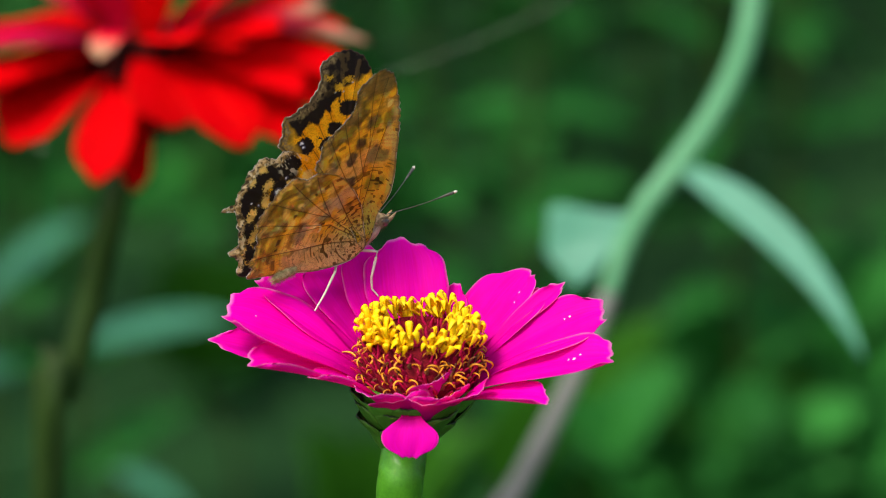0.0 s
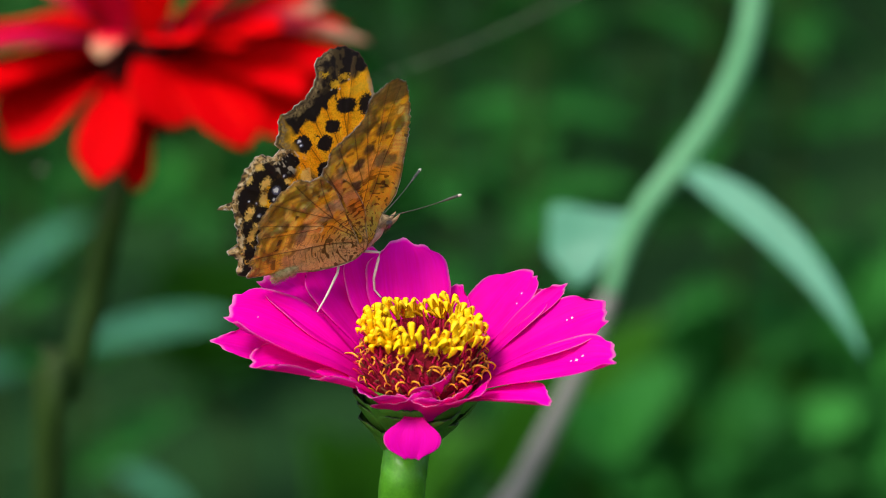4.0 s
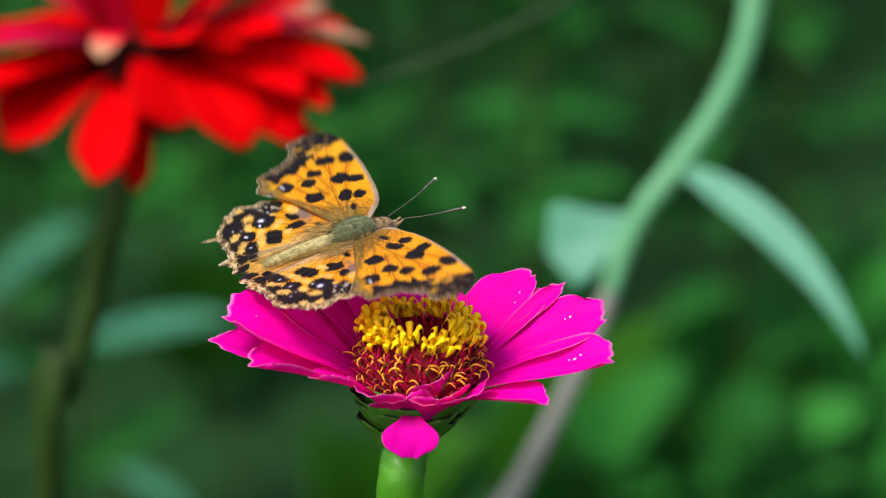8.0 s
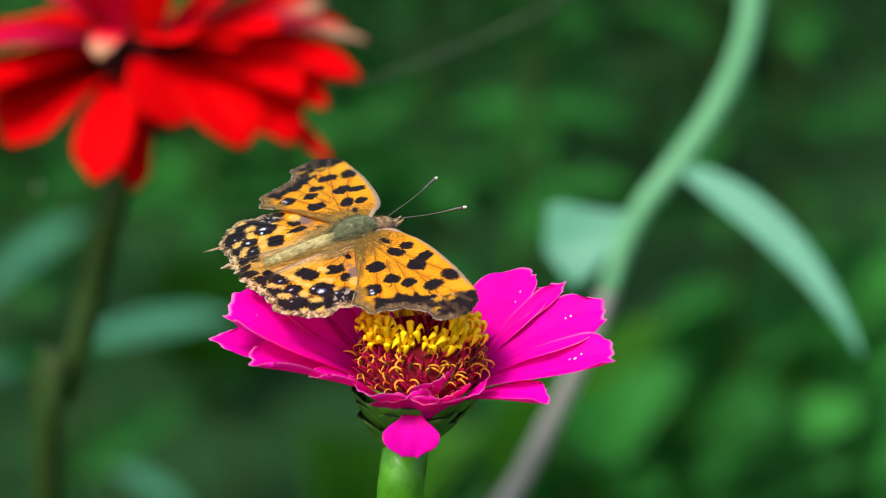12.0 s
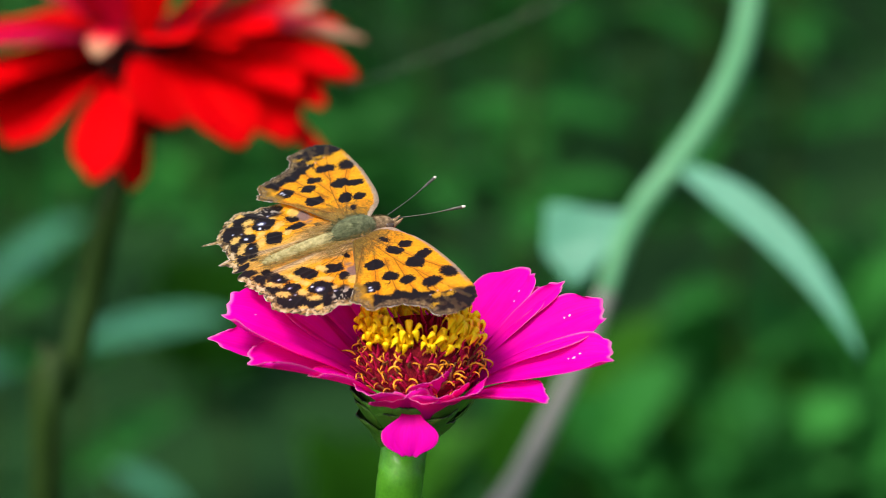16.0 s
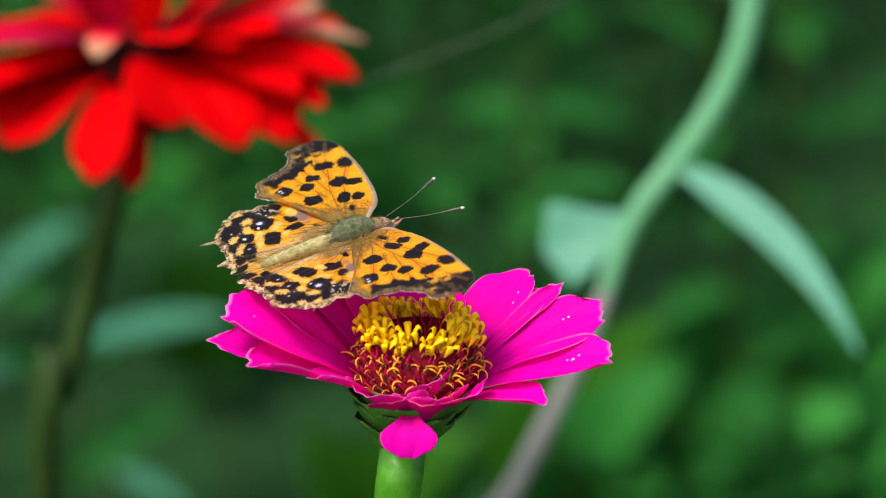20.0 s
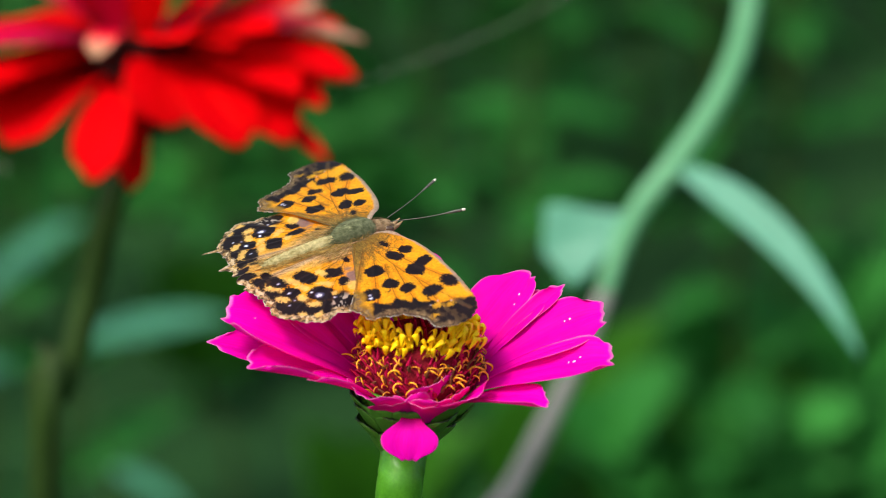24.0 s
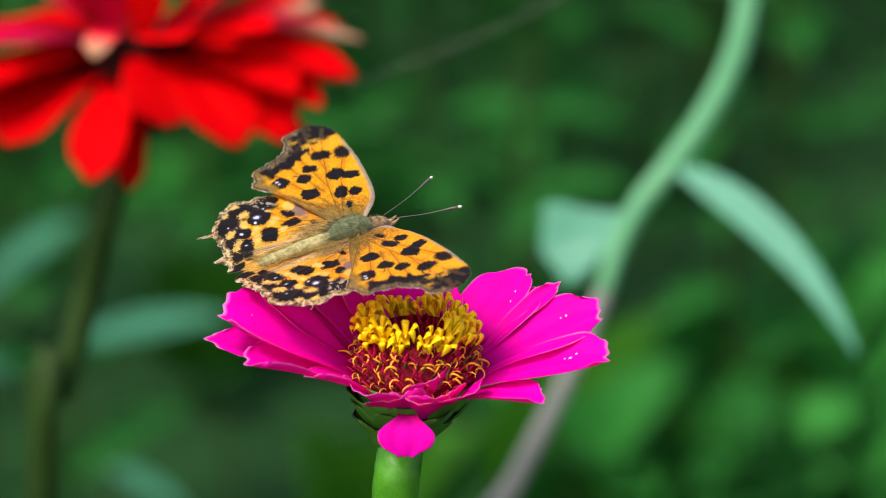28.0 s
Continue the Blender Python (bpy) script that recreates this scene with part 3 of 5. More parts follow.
def grain(x, y, size, seed):
    """Smooth random values from 0 to 1 on the plan of a wing."""
    gx, gy = x / size, y / size
    ix, iy = np.floor(gx).astype(int), np.floor(gy).astype(int)
    fx, fy = gx - ix, gy - iy
    fx, fy = fx * fx * (3 - 2 * fx), fy * fy * (3 - 2 * fy)

    def h(a, b):
        n = (a * 374761393 + b * 668265263 + seed * 974634777) & 0x7FFFFFFF
        n = ((n ^ (n >> 13)) * 1274126177) & 0x7FFFFFFF
        return ((n ^ (n >> 16)) & 0xFFFF) / 65535.0
    return (h(ix, iy) * (1 - fx) + h(ix + 1, iy) * fx) * (1 - fy) + (h(ix, iy + 1) * (1 - fx) + h(ix + 1, iy + 1) * fx) * fy


def step(x, a, b):
    t = np.clip((x - a) / (b - a), 0, 1)
    return t * t * (3 - 2 * t)


def blend(c, col, f):
    return c * (1 - f[:, None]) + np.array(col)[None, :] * f[:, None]


def seg_dist(x, y, segs):
    d = np.full(x.shape, 1e9)
    for (ax, ay), (bx, by) in segs:
        vx, vy = bx - ax, by - ay
        t = np.clip(((x - ax) * vx + (y - ay) * vy) / (vx * vx + vy * vy), 0, 1)
        bow = 5.0 * np.sin(t * math.pi)
        ln = math.hypot(vx, vy)
        d = np.minimum(d, np.hypot(x - ax - t * vx + vy / ln * bow * 0.5, y - ay - t * vy - vx / ln * bow * 0.5))
    return d


def spot_depth(x, y, spot, wobble):
    """Distance outside the rim of a rounded spot; negative within it."""
    sx, sy, ra, rb, turn = spot
    ca, sa = math.cos(radians(turn)), math.sin(radians(turn))
    dx, dy = (x - sx) * ca + (y - sy) * sa, -(x - sx) * sa + (y - sy) * ca
    return ((np.abs(dx / ra) ** 3.0 + np.abs(dy / rb) ** 3.0) ** (1 / 3) - 1) * min(ra, rb) + wobble


def upper_colours(x, y, edge, rimd, fore):
    n1, n2, n3 = grain(x, y, 9, 1), grain(x, y, 3.2, 2), grain(x, y, 30, 3)
    speck = grain(x, y, 1.7, 41)
    dark = (0.011, 0.007, 0.008)
    c = np.tile(np.array((0.84, 0.29, 0.002)), (len(x), 1))
    c = blend(c, (0.92, 0.42, 0.008), 0.7 * n3)
    vein = seg_dist(x, y, FORE_VEINS if fore else HIND_VEINS)
    hairs = grain(x * 0.16 + y * 0.1, y * 1.5 - x * 0.12, 2.2, 9)
    if fore:
        root = 1 - step(np.hypot(x * 0.8, y) + 0.3 * x + 34 * n1 + 24 * (n2 - 0.5) + 40 * (speck - 0.5), 58, 128)
        c = blend(c, (0.2, 0.135, 0.022), 0.9 * root)
        hem = (1 - step(x + 0.42 * y + 12 * n1, 8, 30)) * (1 - step(y, 110, 175))
        c = blend(c, (0.24, 0.16, 0.03), 0.88 * hem)
        c = blend(c, (0.09, 0.05, 0.015), 0.6 * step(grain(x * 1.6, y * 0.3, 2.4, 12), 0.45, 0.7) * np.maximum(root, hem))
        # smoky scales by the cell and along the front edge
        c = blend(c, (0.2, 0.09, 0.01), 0.5 * step(n2, 0.4, 0.7) * (1 - step(np.hypot(x - 8, y - 128), 6, 22)))
    else:
        root = 1 - step(np.hypot(x + 20, y * 1.3) + 40 * n1 + 16 * (n2 - 0.5), 40, 118)
        c = blend(c, (0.5, 0.36, 0.16), 0.85 * root)
        inner = 1 - step(y + 0.06 * x + 14 * n1, 24, 54)
        c = blend(c, (0.6, 0.45, 0.25), 0.88 * inner)
        c = blend(c, (0.11, 0.06, 0.015), 0.6 * step(hairs, 0.5, 0.78) * (1 - step(y, 34, 84)))
    c = blend(c, (0.94, 0.47, 0.01), 0.6 * step(vein, 3, 11) * step(np.hypot(x, y), 60, 120))
    c = c * (0.68 + 0.62 * speck)[:, None]
    c = blend(c, (0.16, 0.06, 0.006), 0.85 * (1 - step(vein, 0.3, 1.3)))
    ragged = 3.0 * (n2 - 0.5) + 3.4 * (speck - 0.5)
    if not fore:
        zone = (1 - step(rimd + 10 * (n1 - 0.5) + ragged, 50, 58)) * step(x * -1, 60, 85) * step(y, 12, 30)
        c = blend(c, dark, 0.96 * zone * step(grain(x, y, 13, 52), 0.2, 0.34))
    for spot in (FORE_SPOTS if fore else HIND_SPOTS):
        c = blend(c, dark, 1 - step(spot_depth(x, y, spot, ragged), -1.6, 1.4))
    if fore:
        # smoky spot that runs out to the front edge
        smoke = 1 - step(spot_depth(x, y, (91, 206, 19, 15, 53), ragged * 1.6), -3, 3)
        c = blend(c, dark, smoke)
        # dark band inside the ragged edge, scalloped between the veins
        lobes = np.abs(np.sin(seg_dist(x, y, FORE_VEINS[4:8]) / 8.0))
        wide = np.interp(x, [-95, -72, -50, -20, 20, 60], [14, 24, 38, 43, 44, 50])
        band = rimd - wide + 9 * (lobes - 0.5) + 9 * (n1 - 0.5) + ragged
        tornal = 1 - step(x + 0.3 * (y - 210) + 6 * (n1 - 0.5), -66, -54)
        c = blend(c, dark, (1 - step(band, -2, 3)) * (1 - tornal))
        c = blend(c, (0.5, 0.26, 0.02), tornal * (1 - step(rimd, 18, 30)))
        c = blend(c, (0.06, 0.035, 0.012), 0.8 * tornal * (1 - step(rimd, 6, 30)) * step(n1 * 0.6 + n2 * 0.4, 0.42, 0.6))
        # apex: smoky brown, darker between the veins
        tipz = step(y - 0.12 * x + 8 * n1, 254, 264)
        c = blend(c, (0.07, 0.043, 0.02), tipz)
        c = blend(c, dark, tipz * step(n1 * 0.7 + 0.45 * step(vein, 2, 7) + 0.2 * n2, 0.62, 0.84))
        for spot in FORE_OCHRE:
            c = blend(c, (0.85, 0.46, 0.02), (1 - step(spot_depth(x, y, spot, 2.2 * ragged), -2, 2)) * (0.55 + 0.45 * n2))
        for ox, oy in ((33, 255), (48, 252), (69, 262)):
            c = blend(c, (0.55, 0.5, 0.55), 0.75 * (1 - step(np.hypot(x - ox, (y - oy) * 1.3), 1.2, 2.6)))
        # brownish fringe zone outside the black band
        fr = 1 - step(rimd + 10 * (n1 - 0.5), 11, 19)
        c = blend(c, (0.2, 0.13, 0.065), 0.9 * fr * step(n2 * 0.5 + speck * 0.5, 0.25, 0.5))
        c = blend(c, (0.42, 0.3, 0.13), 0.6 * fr * step(grain(x, y, 4, 63), 0.62, 0.75))
        c = blend(c, (0.03, 0.02, 0.014), 0.7 * (1 - step(np.abs(rimd - 6 + 3 * n1), 0.8, 2.4)))
        cd = np.interp(y, [0, 42, 62, 92, 120, 150, 180, 210, 240, 268, 292], [38, 76, 87, 96, 101, 106, 110, 112, 112, 110, 103]) - x
        # tan front edge, painted paler and wider for the light glancing off it
        c = blend(c, (0.54, 0.43, 0.32), 0.9 * (1 - step(cd + 4 * n2, 8, 14)) * (1 - step(y, 215, 265)))
        c = blend(c, (0.10, 0.07, 0.05), 0.6 * step(speck, 0.55, 0.75) * (1 - step(cd, 2, 8)) * (1 - step(y, 250, 275)))
    else:
        far = step(x * -1, 60, 85)
        band = rimd + 9 * (n1 - 0.5) + ragged
        c = blend(c, dark, (1 - step(np.abs(band - 19), 8, 11)) * far * step(grain(x, y, 15, 17), 0.12, 0.28))
        for spot in HIND_CREAM:
            c = blend(c, (0.95, 0.6, 0.15), (1 - step(spot_depth(x, y, spot, 1.5 * ragged), -1, 2.6)) * (0.7 + 0.3 * n1))
        # lavender grey bloom where the forewing rests on it, pale patch beside
        lav = 1 - step(np.hypot((x + 48) / 1.0, (y - 96) / 1.7) + 8 * (n1 - 0.5), 8, 15)
        c = blend(c, (0.17, 0.13, 0.17), 0.85 * lav)
        scrib = 1 - step(np.hypot((x + 84) / 1.5, (y - 160) / 1.0) + 8 * (n1 - 0.5), 14, 24)
        c = blend(c, (0.6, 0.52, 0.42), 0.85 * scrib * step(grain(x * 1.4 + y * 0.5, y * 0.6, 4.5, 71), 0.56, 0.68))
        # tan hem with ochre mottles
        hem = (1 - step(band, 9, 14)) * step(x * -1, 40, 80)
        c = blend(c, (0.36, 0.21, 0.07), hem)
        c = blend(c, (0.86, 0.72, 0.46), hem * 0.75 * step(grain(x, y, 6, 19), 0.52, 0.66))
        c = blend(c, (0.04, 0.025, 0.015), hem * 0.92 * step(grain(x, y, 4, 20), 0.5, 0.62))
        c = blend(c, (0.72, 0.5, 0.24), 0.8 * (1 - step(np.abs(band - 5.5), 1.5, 3)) * far * step(n1, 0.3, 0.5))
    for (sx, sy, r) in (FORE_PUPILS if fore else HIND_PUPILS):
        c = blend(c, (0.14, 0.14, 0.3), 0.7 * (1 - step(np.hypot((x - sx) * 0.9, y - sy) + 2.4 * (n2 - 0.5), r * 0.8, r * 1.5)))
        c = blend(c, (0.82, 0.84, 0.95), 1 - step(np.hypot((x - sx) * 0.9, y - sy) + 2.4 * (n2 - 0.5), r * 0.5, r * 0.85))
    c = blend(c, (0.12, 0.08, 0.05), (1 - step(edge, 0.8, 2.2)) * 0.6)
    c = blend(c, (0.88, 0.82, 0.74), (1 - step(edge, 0.4, 1.9)) * step(n1, 0.42, 0.55) * (1 - step(rimd, 2, 7)))
    return c


def lower_colours(x, y, edge, rimd, fore):
    n1, n2, n3 = grain(x, y, 11, 21), grain(x, y, 3.2, 22), grain(x, y, 34, 23)
    speck = grain(x, y, 1.8, 44)
    vein = seg_dist(x, y, FORE_VEINS if fore else HIND_VEINS)
    r0 = np.hypot(x, y * (1.0 if fore else 1.12))
    # belts step in and out from vein to vein
    r = r0 + 14 * (n1 - 0.5) + 22 * (n3 - 0.5) + 5 * np.cos(np.minimum(vein, 14) / 4.5)
    ang = np.arctan2(y, -x) * 110
    c = np.tile(np.array((0.88, 0.42, 0.03)), (len(x), 1))
    c = blend(c, (0.96, 0.62, 0.13), step(n3, 0.3, 0.75))
    b0 = 118 if fore else 92
    gold = step(r, b0 + 58, b0 + 72)
    if fore:
        c = blend(c, (0.62, 0.36, 0.2), 0.8 * step(r, b0 + 6, b0 + 22) * (1 - step(r, b0 + 60, b0 + 82)) * (1 - 0.6 * step(x, 30, 70)))
        c = blend(c, (0.2, 0.085, 0.03), 0.85 * step(r, b0 - 6, b0 + 4) * (1 - step(r, b0 + 8, b0 + 24)) * (1 - 0.75 * step(x, 20, 60)))
    else:
        pink = step(r, b0 + 4, b0 + 20) * (1 - step(r, b0 + 48, b0 + 62))
        c = blend(c, (0.74, 0.47, 0.31), 0.85 * pink)
        c = blend(c, (0.24, 0.115, 0.05), 0.75 * step(r, b0 - 8, b0 + 2) * (1 - step(r, b0 + 6, b0 + 20)) * step(n3 + 0.4 * n1, 0.35, 0.75))
        low = 1 - step(y + 16 * n1, 4, 46)
        c = blend(c, (0.66, 0.43, 0.33), 0.75 * low)
    c = blend(c, (0.9, 0.48, 0.03), 0.85 * gold)
    c = blend(c, (0.95, 0.66, 0.2), 0.7 * gold * step(grain(x, y, 14, 33), 0.5, 0.7))
    for k, (at_r, amount) in enumerate(((b0 + 62, 0.75), (b0 + 104, 0.6), (b0 + 132, 0.7))):
        wob = r - at_r + 7 * np.sin(ang / 8.0 + k)
        c = blend(c, (0.2, 0.085, 0.02), amount * (1 - step(np.abs(wob), 3, 9)) * step(n1, 0.3, 0.55))
    dots = (1 - step(np.abs(r0 - b0 - 86 + 10 * (n3 - 0.5)), 2.5, 4.5)) * step(vein, 6, 9) * step(n1, 0.35, 0.5)
    c = blend(c, (0.05, 0.025, 0.015), 0.9 * dots)
    if fore:
        for spot in FORE_SPOTS[5:8]:
            c = blend(c, (0.16, 0.085, 0.06), 0.75 * (1 - step(spot_depth(x, y, spot, 5 * (n2 - 0.5)), -6, 0)))
        # olive brown tip, pale flecks under the front edge
        c = blend(c, (0.34, 0.2, 0.05), 0.75 * step(y + 10 * n1, 262, 285))
        c = blend(c, (0.3, 0.16, 0.045), 0.7 * (1 - step(np.abs(y - 0.25 * x - 215 + 16 * (n1 - 0.5)), 10, 18)) * step(x, 20, 45))
        c = blend(c, (0.92, 0.75, 0.5), 0.8 * (1 - step(np.hypot(x - 92, y - 240) + 9 * (n1 - 0.5), 5, 9)))
        c = blend(c, (0.9, 0.66, 0.36), 0.7 * (1 - step(np.hypot((x - 88) / 0.7, (y - 170) / 2.0) + 9 * (n1 - 0.5), 10, 16)))
    # fine wavering strokes across the wing
    s1 = grain(r0 + 6 * n3, ang * 0.22, 3.2, 25)
    s3 = grain(r0 * 0.9 + 0.2 * ang, ang * 0.34, 6.0, 29)
    inside = 1 - step(r, b0 + 2, b0 + 22)
    c = blend(c, (0.07, 0.03, 0.01), (0.35 + 0.6 * inside) * step(s1, 0.66, 0.72))
    c = blend(c, (0.26, 0.12, 0.02), 0.35 * step(s3, 0.6, 0.76))
    if not fore:
        s2 = np.abs(grain(x, y, 8, 27) - 0.5)
        c = blend(c, (0.15, 0.075, 0.05), 0.75 * (1 - step(s2, 0.02, 0.06)) * (1 - step(y, 34, 66)))
        # the pale comma at the end of the cell
        hook = np.abs(np.hypot(x + 88, y - 52) - 9)
        c = blend(c, (0.95, 0.85, 0.7), (1 - step(hook, 1.4, 2.6)) * step(x + 0.6 * y, -62, -56))
    c = c * (0.76 + 0.48 * speck)[:, None]
    c = blend(c, (0.09, 0.035, 0.012), 0.9 * (1 - step(vein, 0.35, 1.6)))
    c = blend(c, (0.09, 0.045, 0.02), 0.75 * (1 - step(rimd + 8 * (n1 - 0.5), 6, 13)) * step(n2 + 0.5 * n1, 0.4, 0.8))
    c = np.minimum(c * np.array((1.33, 1.28, 0.85)), 0.98)
    c = blend(c, (0.05, 0.03, 0.02), (1 - step(edge, 1.5, 4.5)) * 0.7)
    c = blend(c, (0.88, 0.82, 0.72), (1 - step(edge, 0.4, 1.9)) * step(n1, 0.4, 0.55))
    return c


HIND_WORN = [p for p in HIND if p[0] > -234]


def wing_mesh(name, outline, fore, side, rings=140, per=660):
    """A wing as a thin slab in its own plane: x forward, y outward; both faces carry their own pattern of scales."""
    rng = random.Random(3 if fore else 4)
    pts = smooth_path([(a, b, 0) for a, b in outline + outline[:1]], 16)[:-1]
    px = np.array([(q.x, q.y) for q in pts])
    seg = np.hypot(*np.diff(np.vstack([px, px[:1]]), axis=0).T)
    acc = np.concatenate([[0], np.cumsum(seg)])
    want = np.linspace(0, acc[-1], per, endpoint=False)
    ring = np.vstack([px, px[:1]])
    ox = np.interp(want, acc, ring[:, 0])
    oy = np.interp(want, acc, ring[:, 1])
    ph = rng.uniform(0, 6)
    outer = (step(oy, 150, 190) if fore else step(-ox, 70, 100) * step(oy, -5, 20))
    fringe = 1.1 * np.sin(want / 2.3 + ph) + 0.8 * np.sin(want / 4.9)
    cx, cy = (0.0, 130.0) if fore else (-120.0, 80.0)
    ln = np.hypot(ox - cx, oy - cy)
    ox, oy = ox + (ox - cx) / ln * fringe * outer, oy + (oy - cy) / ln * fringe * outer
    s = (np.arange(1, rings + 1) / rings) ** 0.8
    x = (cx + s[:, None] * (ox - cx)[None, :]).ravel()
    y = (cy + s[:, None] * (oy - cy)[None, :]).ravel()
    x, y = np.append(x, cx), np.append(y, cy)
    edge = np.full(x.shape, 1e9)
    rimd = np.full(x.shape, 1e9)
    for k in range(0, per, 2):
        d = np.hypot(x - ox[k], y - oy[k])
        edge = np.minimum(edge, d)
        if outer[k] > 0.5 and not (fore and ox[k] > 40):
            rimd = np.minimum(rimd, d)
    up, lo = upper_colours(x, y, edge, rimd, fore), lower_colours(x, y, edge, rimd, fore)
    vein = seg_dist(x, y, FORE_VEINS if fore else HIND_VEINS)
    z = 1.6 * np.exp(-(vein / 5.0) ** 2) + 2.2 * (grain(x, y, 40, 31) - 0.5)
    z += -0.00015 * np.clip(y - 120, 0, 300) ** 2 if fore else 0.0
    if not fore:
        z = z - 0.0085 * np.clip(24 - y, 0, 60) ** 2 * step(x, -190, -90)
        z -= 2.0
        z -= 4.0 * step(x, -120, -70) * step(y, 40, 90) + 0.004 * np.clip(34 - rimd, 0, 40) ** 2
    else:
        z = z - 0.008 * np.clip(20 - y, 0, 60) ** 2
        cd = np.interp(y, [0, 42, 62, 92, 120, 150, 180, 210, 240, 268, 292], [38, 76, 87, 96, 101, 106, 110, 112, 112, 110, 103]) - x
        z = z - 0.035 * np.clip(13 - cd, 0, 20) ** 2 * step(y, 20, 50) * (1 - step(y, 225, 275))
    z = z - 11.0 * np.exp(-(y / 17.0) ** 2 - ((x + 2) / 40.0) ** 2)
    t = 0.7 * step(edge, 0, 10) + 0.35
    n = len(x)
    v = np.zeros((2 * n, 3))
    v[:n] = np.stack([x, side * y, z + t / 2], 1) * U
    v[n:] = np.stack([x, side * y, z - t / 2], 1) * U
    faces = []
    for i in range(rings - 1):
        for j in range(per):
            k = (j + 1) % per
            q = (i * per + j, i * per + k, (i + 1) * per + k, (i + 1) * per + j)
            faces.append(q)
            faces.append(tuple(n + a for a in reversed(q)))
    for j in range(per):
        k = (j + 1) % per
        faces.append((n - 1, k, j))
        faces.append((2 * n - 1, n + j, n + k))
        a, b = (rings - 1) * per + j, (rings - 1) * per + k
        faces.append((a, b, n + b, n + a))
    # outline runs clockwise on the left wing: faces turn with the side
    if side > 0:
        faces = [tuple(reversed(q)) for q in faces]
    # the upper scales have more of a velvet sheen than the lower ones
    sheen = np.concatenate([np.full(n, 1.0), np.full(n, 0.3)])[:, None]
    return mesh_of(name, v, faces, WING, pattern=np.hstack([np.vstack([up, lo]), sheen]))


def fur(name, rows, mat, count, ln, seed, back=1.0):
    """Fine hairs that lie back over a soft body."""
    rng = random.Random(seed)
    v, f = [], []
    for _ in range(count):
        i = rng.randrange(len(rows) - 1)
        t = rng.random()
        r = [rows[i][k] + (rows[i + 1][k] - rows[i][k]) * t for k in range(5)]
        w = rng.uniform(0, 2 * math.pi)
        nrm = Vector((0, math.cos(w), math.sin(w)))
        p = Vector((r[0], r[1] + r[3] * 0.97 * math.cos(w), r[2] + r[4] * 0.97 * math.sin(w)))
        d = (nrm * rng.uniform(0.25, 0.7) + Vector((-back, rng.uniform(-0.3, 0.3), rng.uniform(-0.3, 0.3)))).normalized()
        side = d.cross(nrm).normalized() * rng.uniform(0.35, 0.6)
        h = ln * rng.uniform(0.6, 1.3)
        b = len(v)
        q1, q2 = p + d * h * 0.6 + nrm * h * 0.1, p + d * h
        v += [(p - side) * U, (p + side) * U, (q1 + side * 0.7) * U, (q1 - side * 0.7) * U, q2 * U]
        f += [(b, b + 1, b + 2, b + 3), (b + 3, b + 2, b + 4)]
    return mesh_of(name, v, f, mat)


def wing_hair(name, side, spots, mat, ln, seed):
    """Long hairs combed over the root of a wing: rows of x and y range, count."""
    rng = random.Random(seed)
    v, f = [], []
    for x0, x1, y0, y1, n, turn in spots:
        for _ in range(n):
            x, y = rng.uniform(x0, x1), rng.uniform(y0, y1)
            a = radians(turn + rng.gauss(0, 9))
            d = Vector((math.cos(a), side * math.sin(a), 0))
            s = Vector((-d.y, d.x, 0)) * rng.uniform(0.3, 0.55)
            h = ln * rng.uniform(0.5, 1.4)
            lift = rng.uniform(1.5, 5.0)
            p = Vector((x, side * y, 0.4))
            q = p + d * h * 0.6 + Vector((0, 0, lift))
            e = p + d * h + Vector((0, 0, lift * 0.7))
            b = len(v)
            v += [(p - s) * U, (p + s) * U, (q + s * 0.7) * U, (q - s * 0.7) * U, e * U]
            f += [(b, b + 1, b + 2, b + 3), (b + 3, b + 2, b + 4)]
    return mesh_of(name, v, f, mat)


BREAST = [(-64, 0, -18, 8, 8), (-30, 0, -18, 22, 19), (6, 0, -19, 24, 21), (40, 0, -17, 19, 17), (56, 0, -14, 10, 10)]
THORAX = [(-44, 0, -6, 10, 12), (-26, 0, -2, 19, 21), (0, 0, 0, 22, 24), (24, 0, -2, 19, 22), (42, 0, -8, 13, 15)]
COLLAR = [(38, 0, -8, 12, 12), (46, 0, -7, 15, 15), (54, 0, -8, 13, 13)]
ABDOMEN = [(-40, 0, -7, 13, 15), (-80, 0, -7, 13, 15), (-130, 0, -8, 11, 12), (-160, 0, -9, 10, 10), (-178, 0, -10, 4, 4)]
SKULL = [(46, 0, -9, 11, 11), (55, 0, -9, 15, 14), (66, 0, -11, 14, 13), (76, 0, -13, 7, 7)]


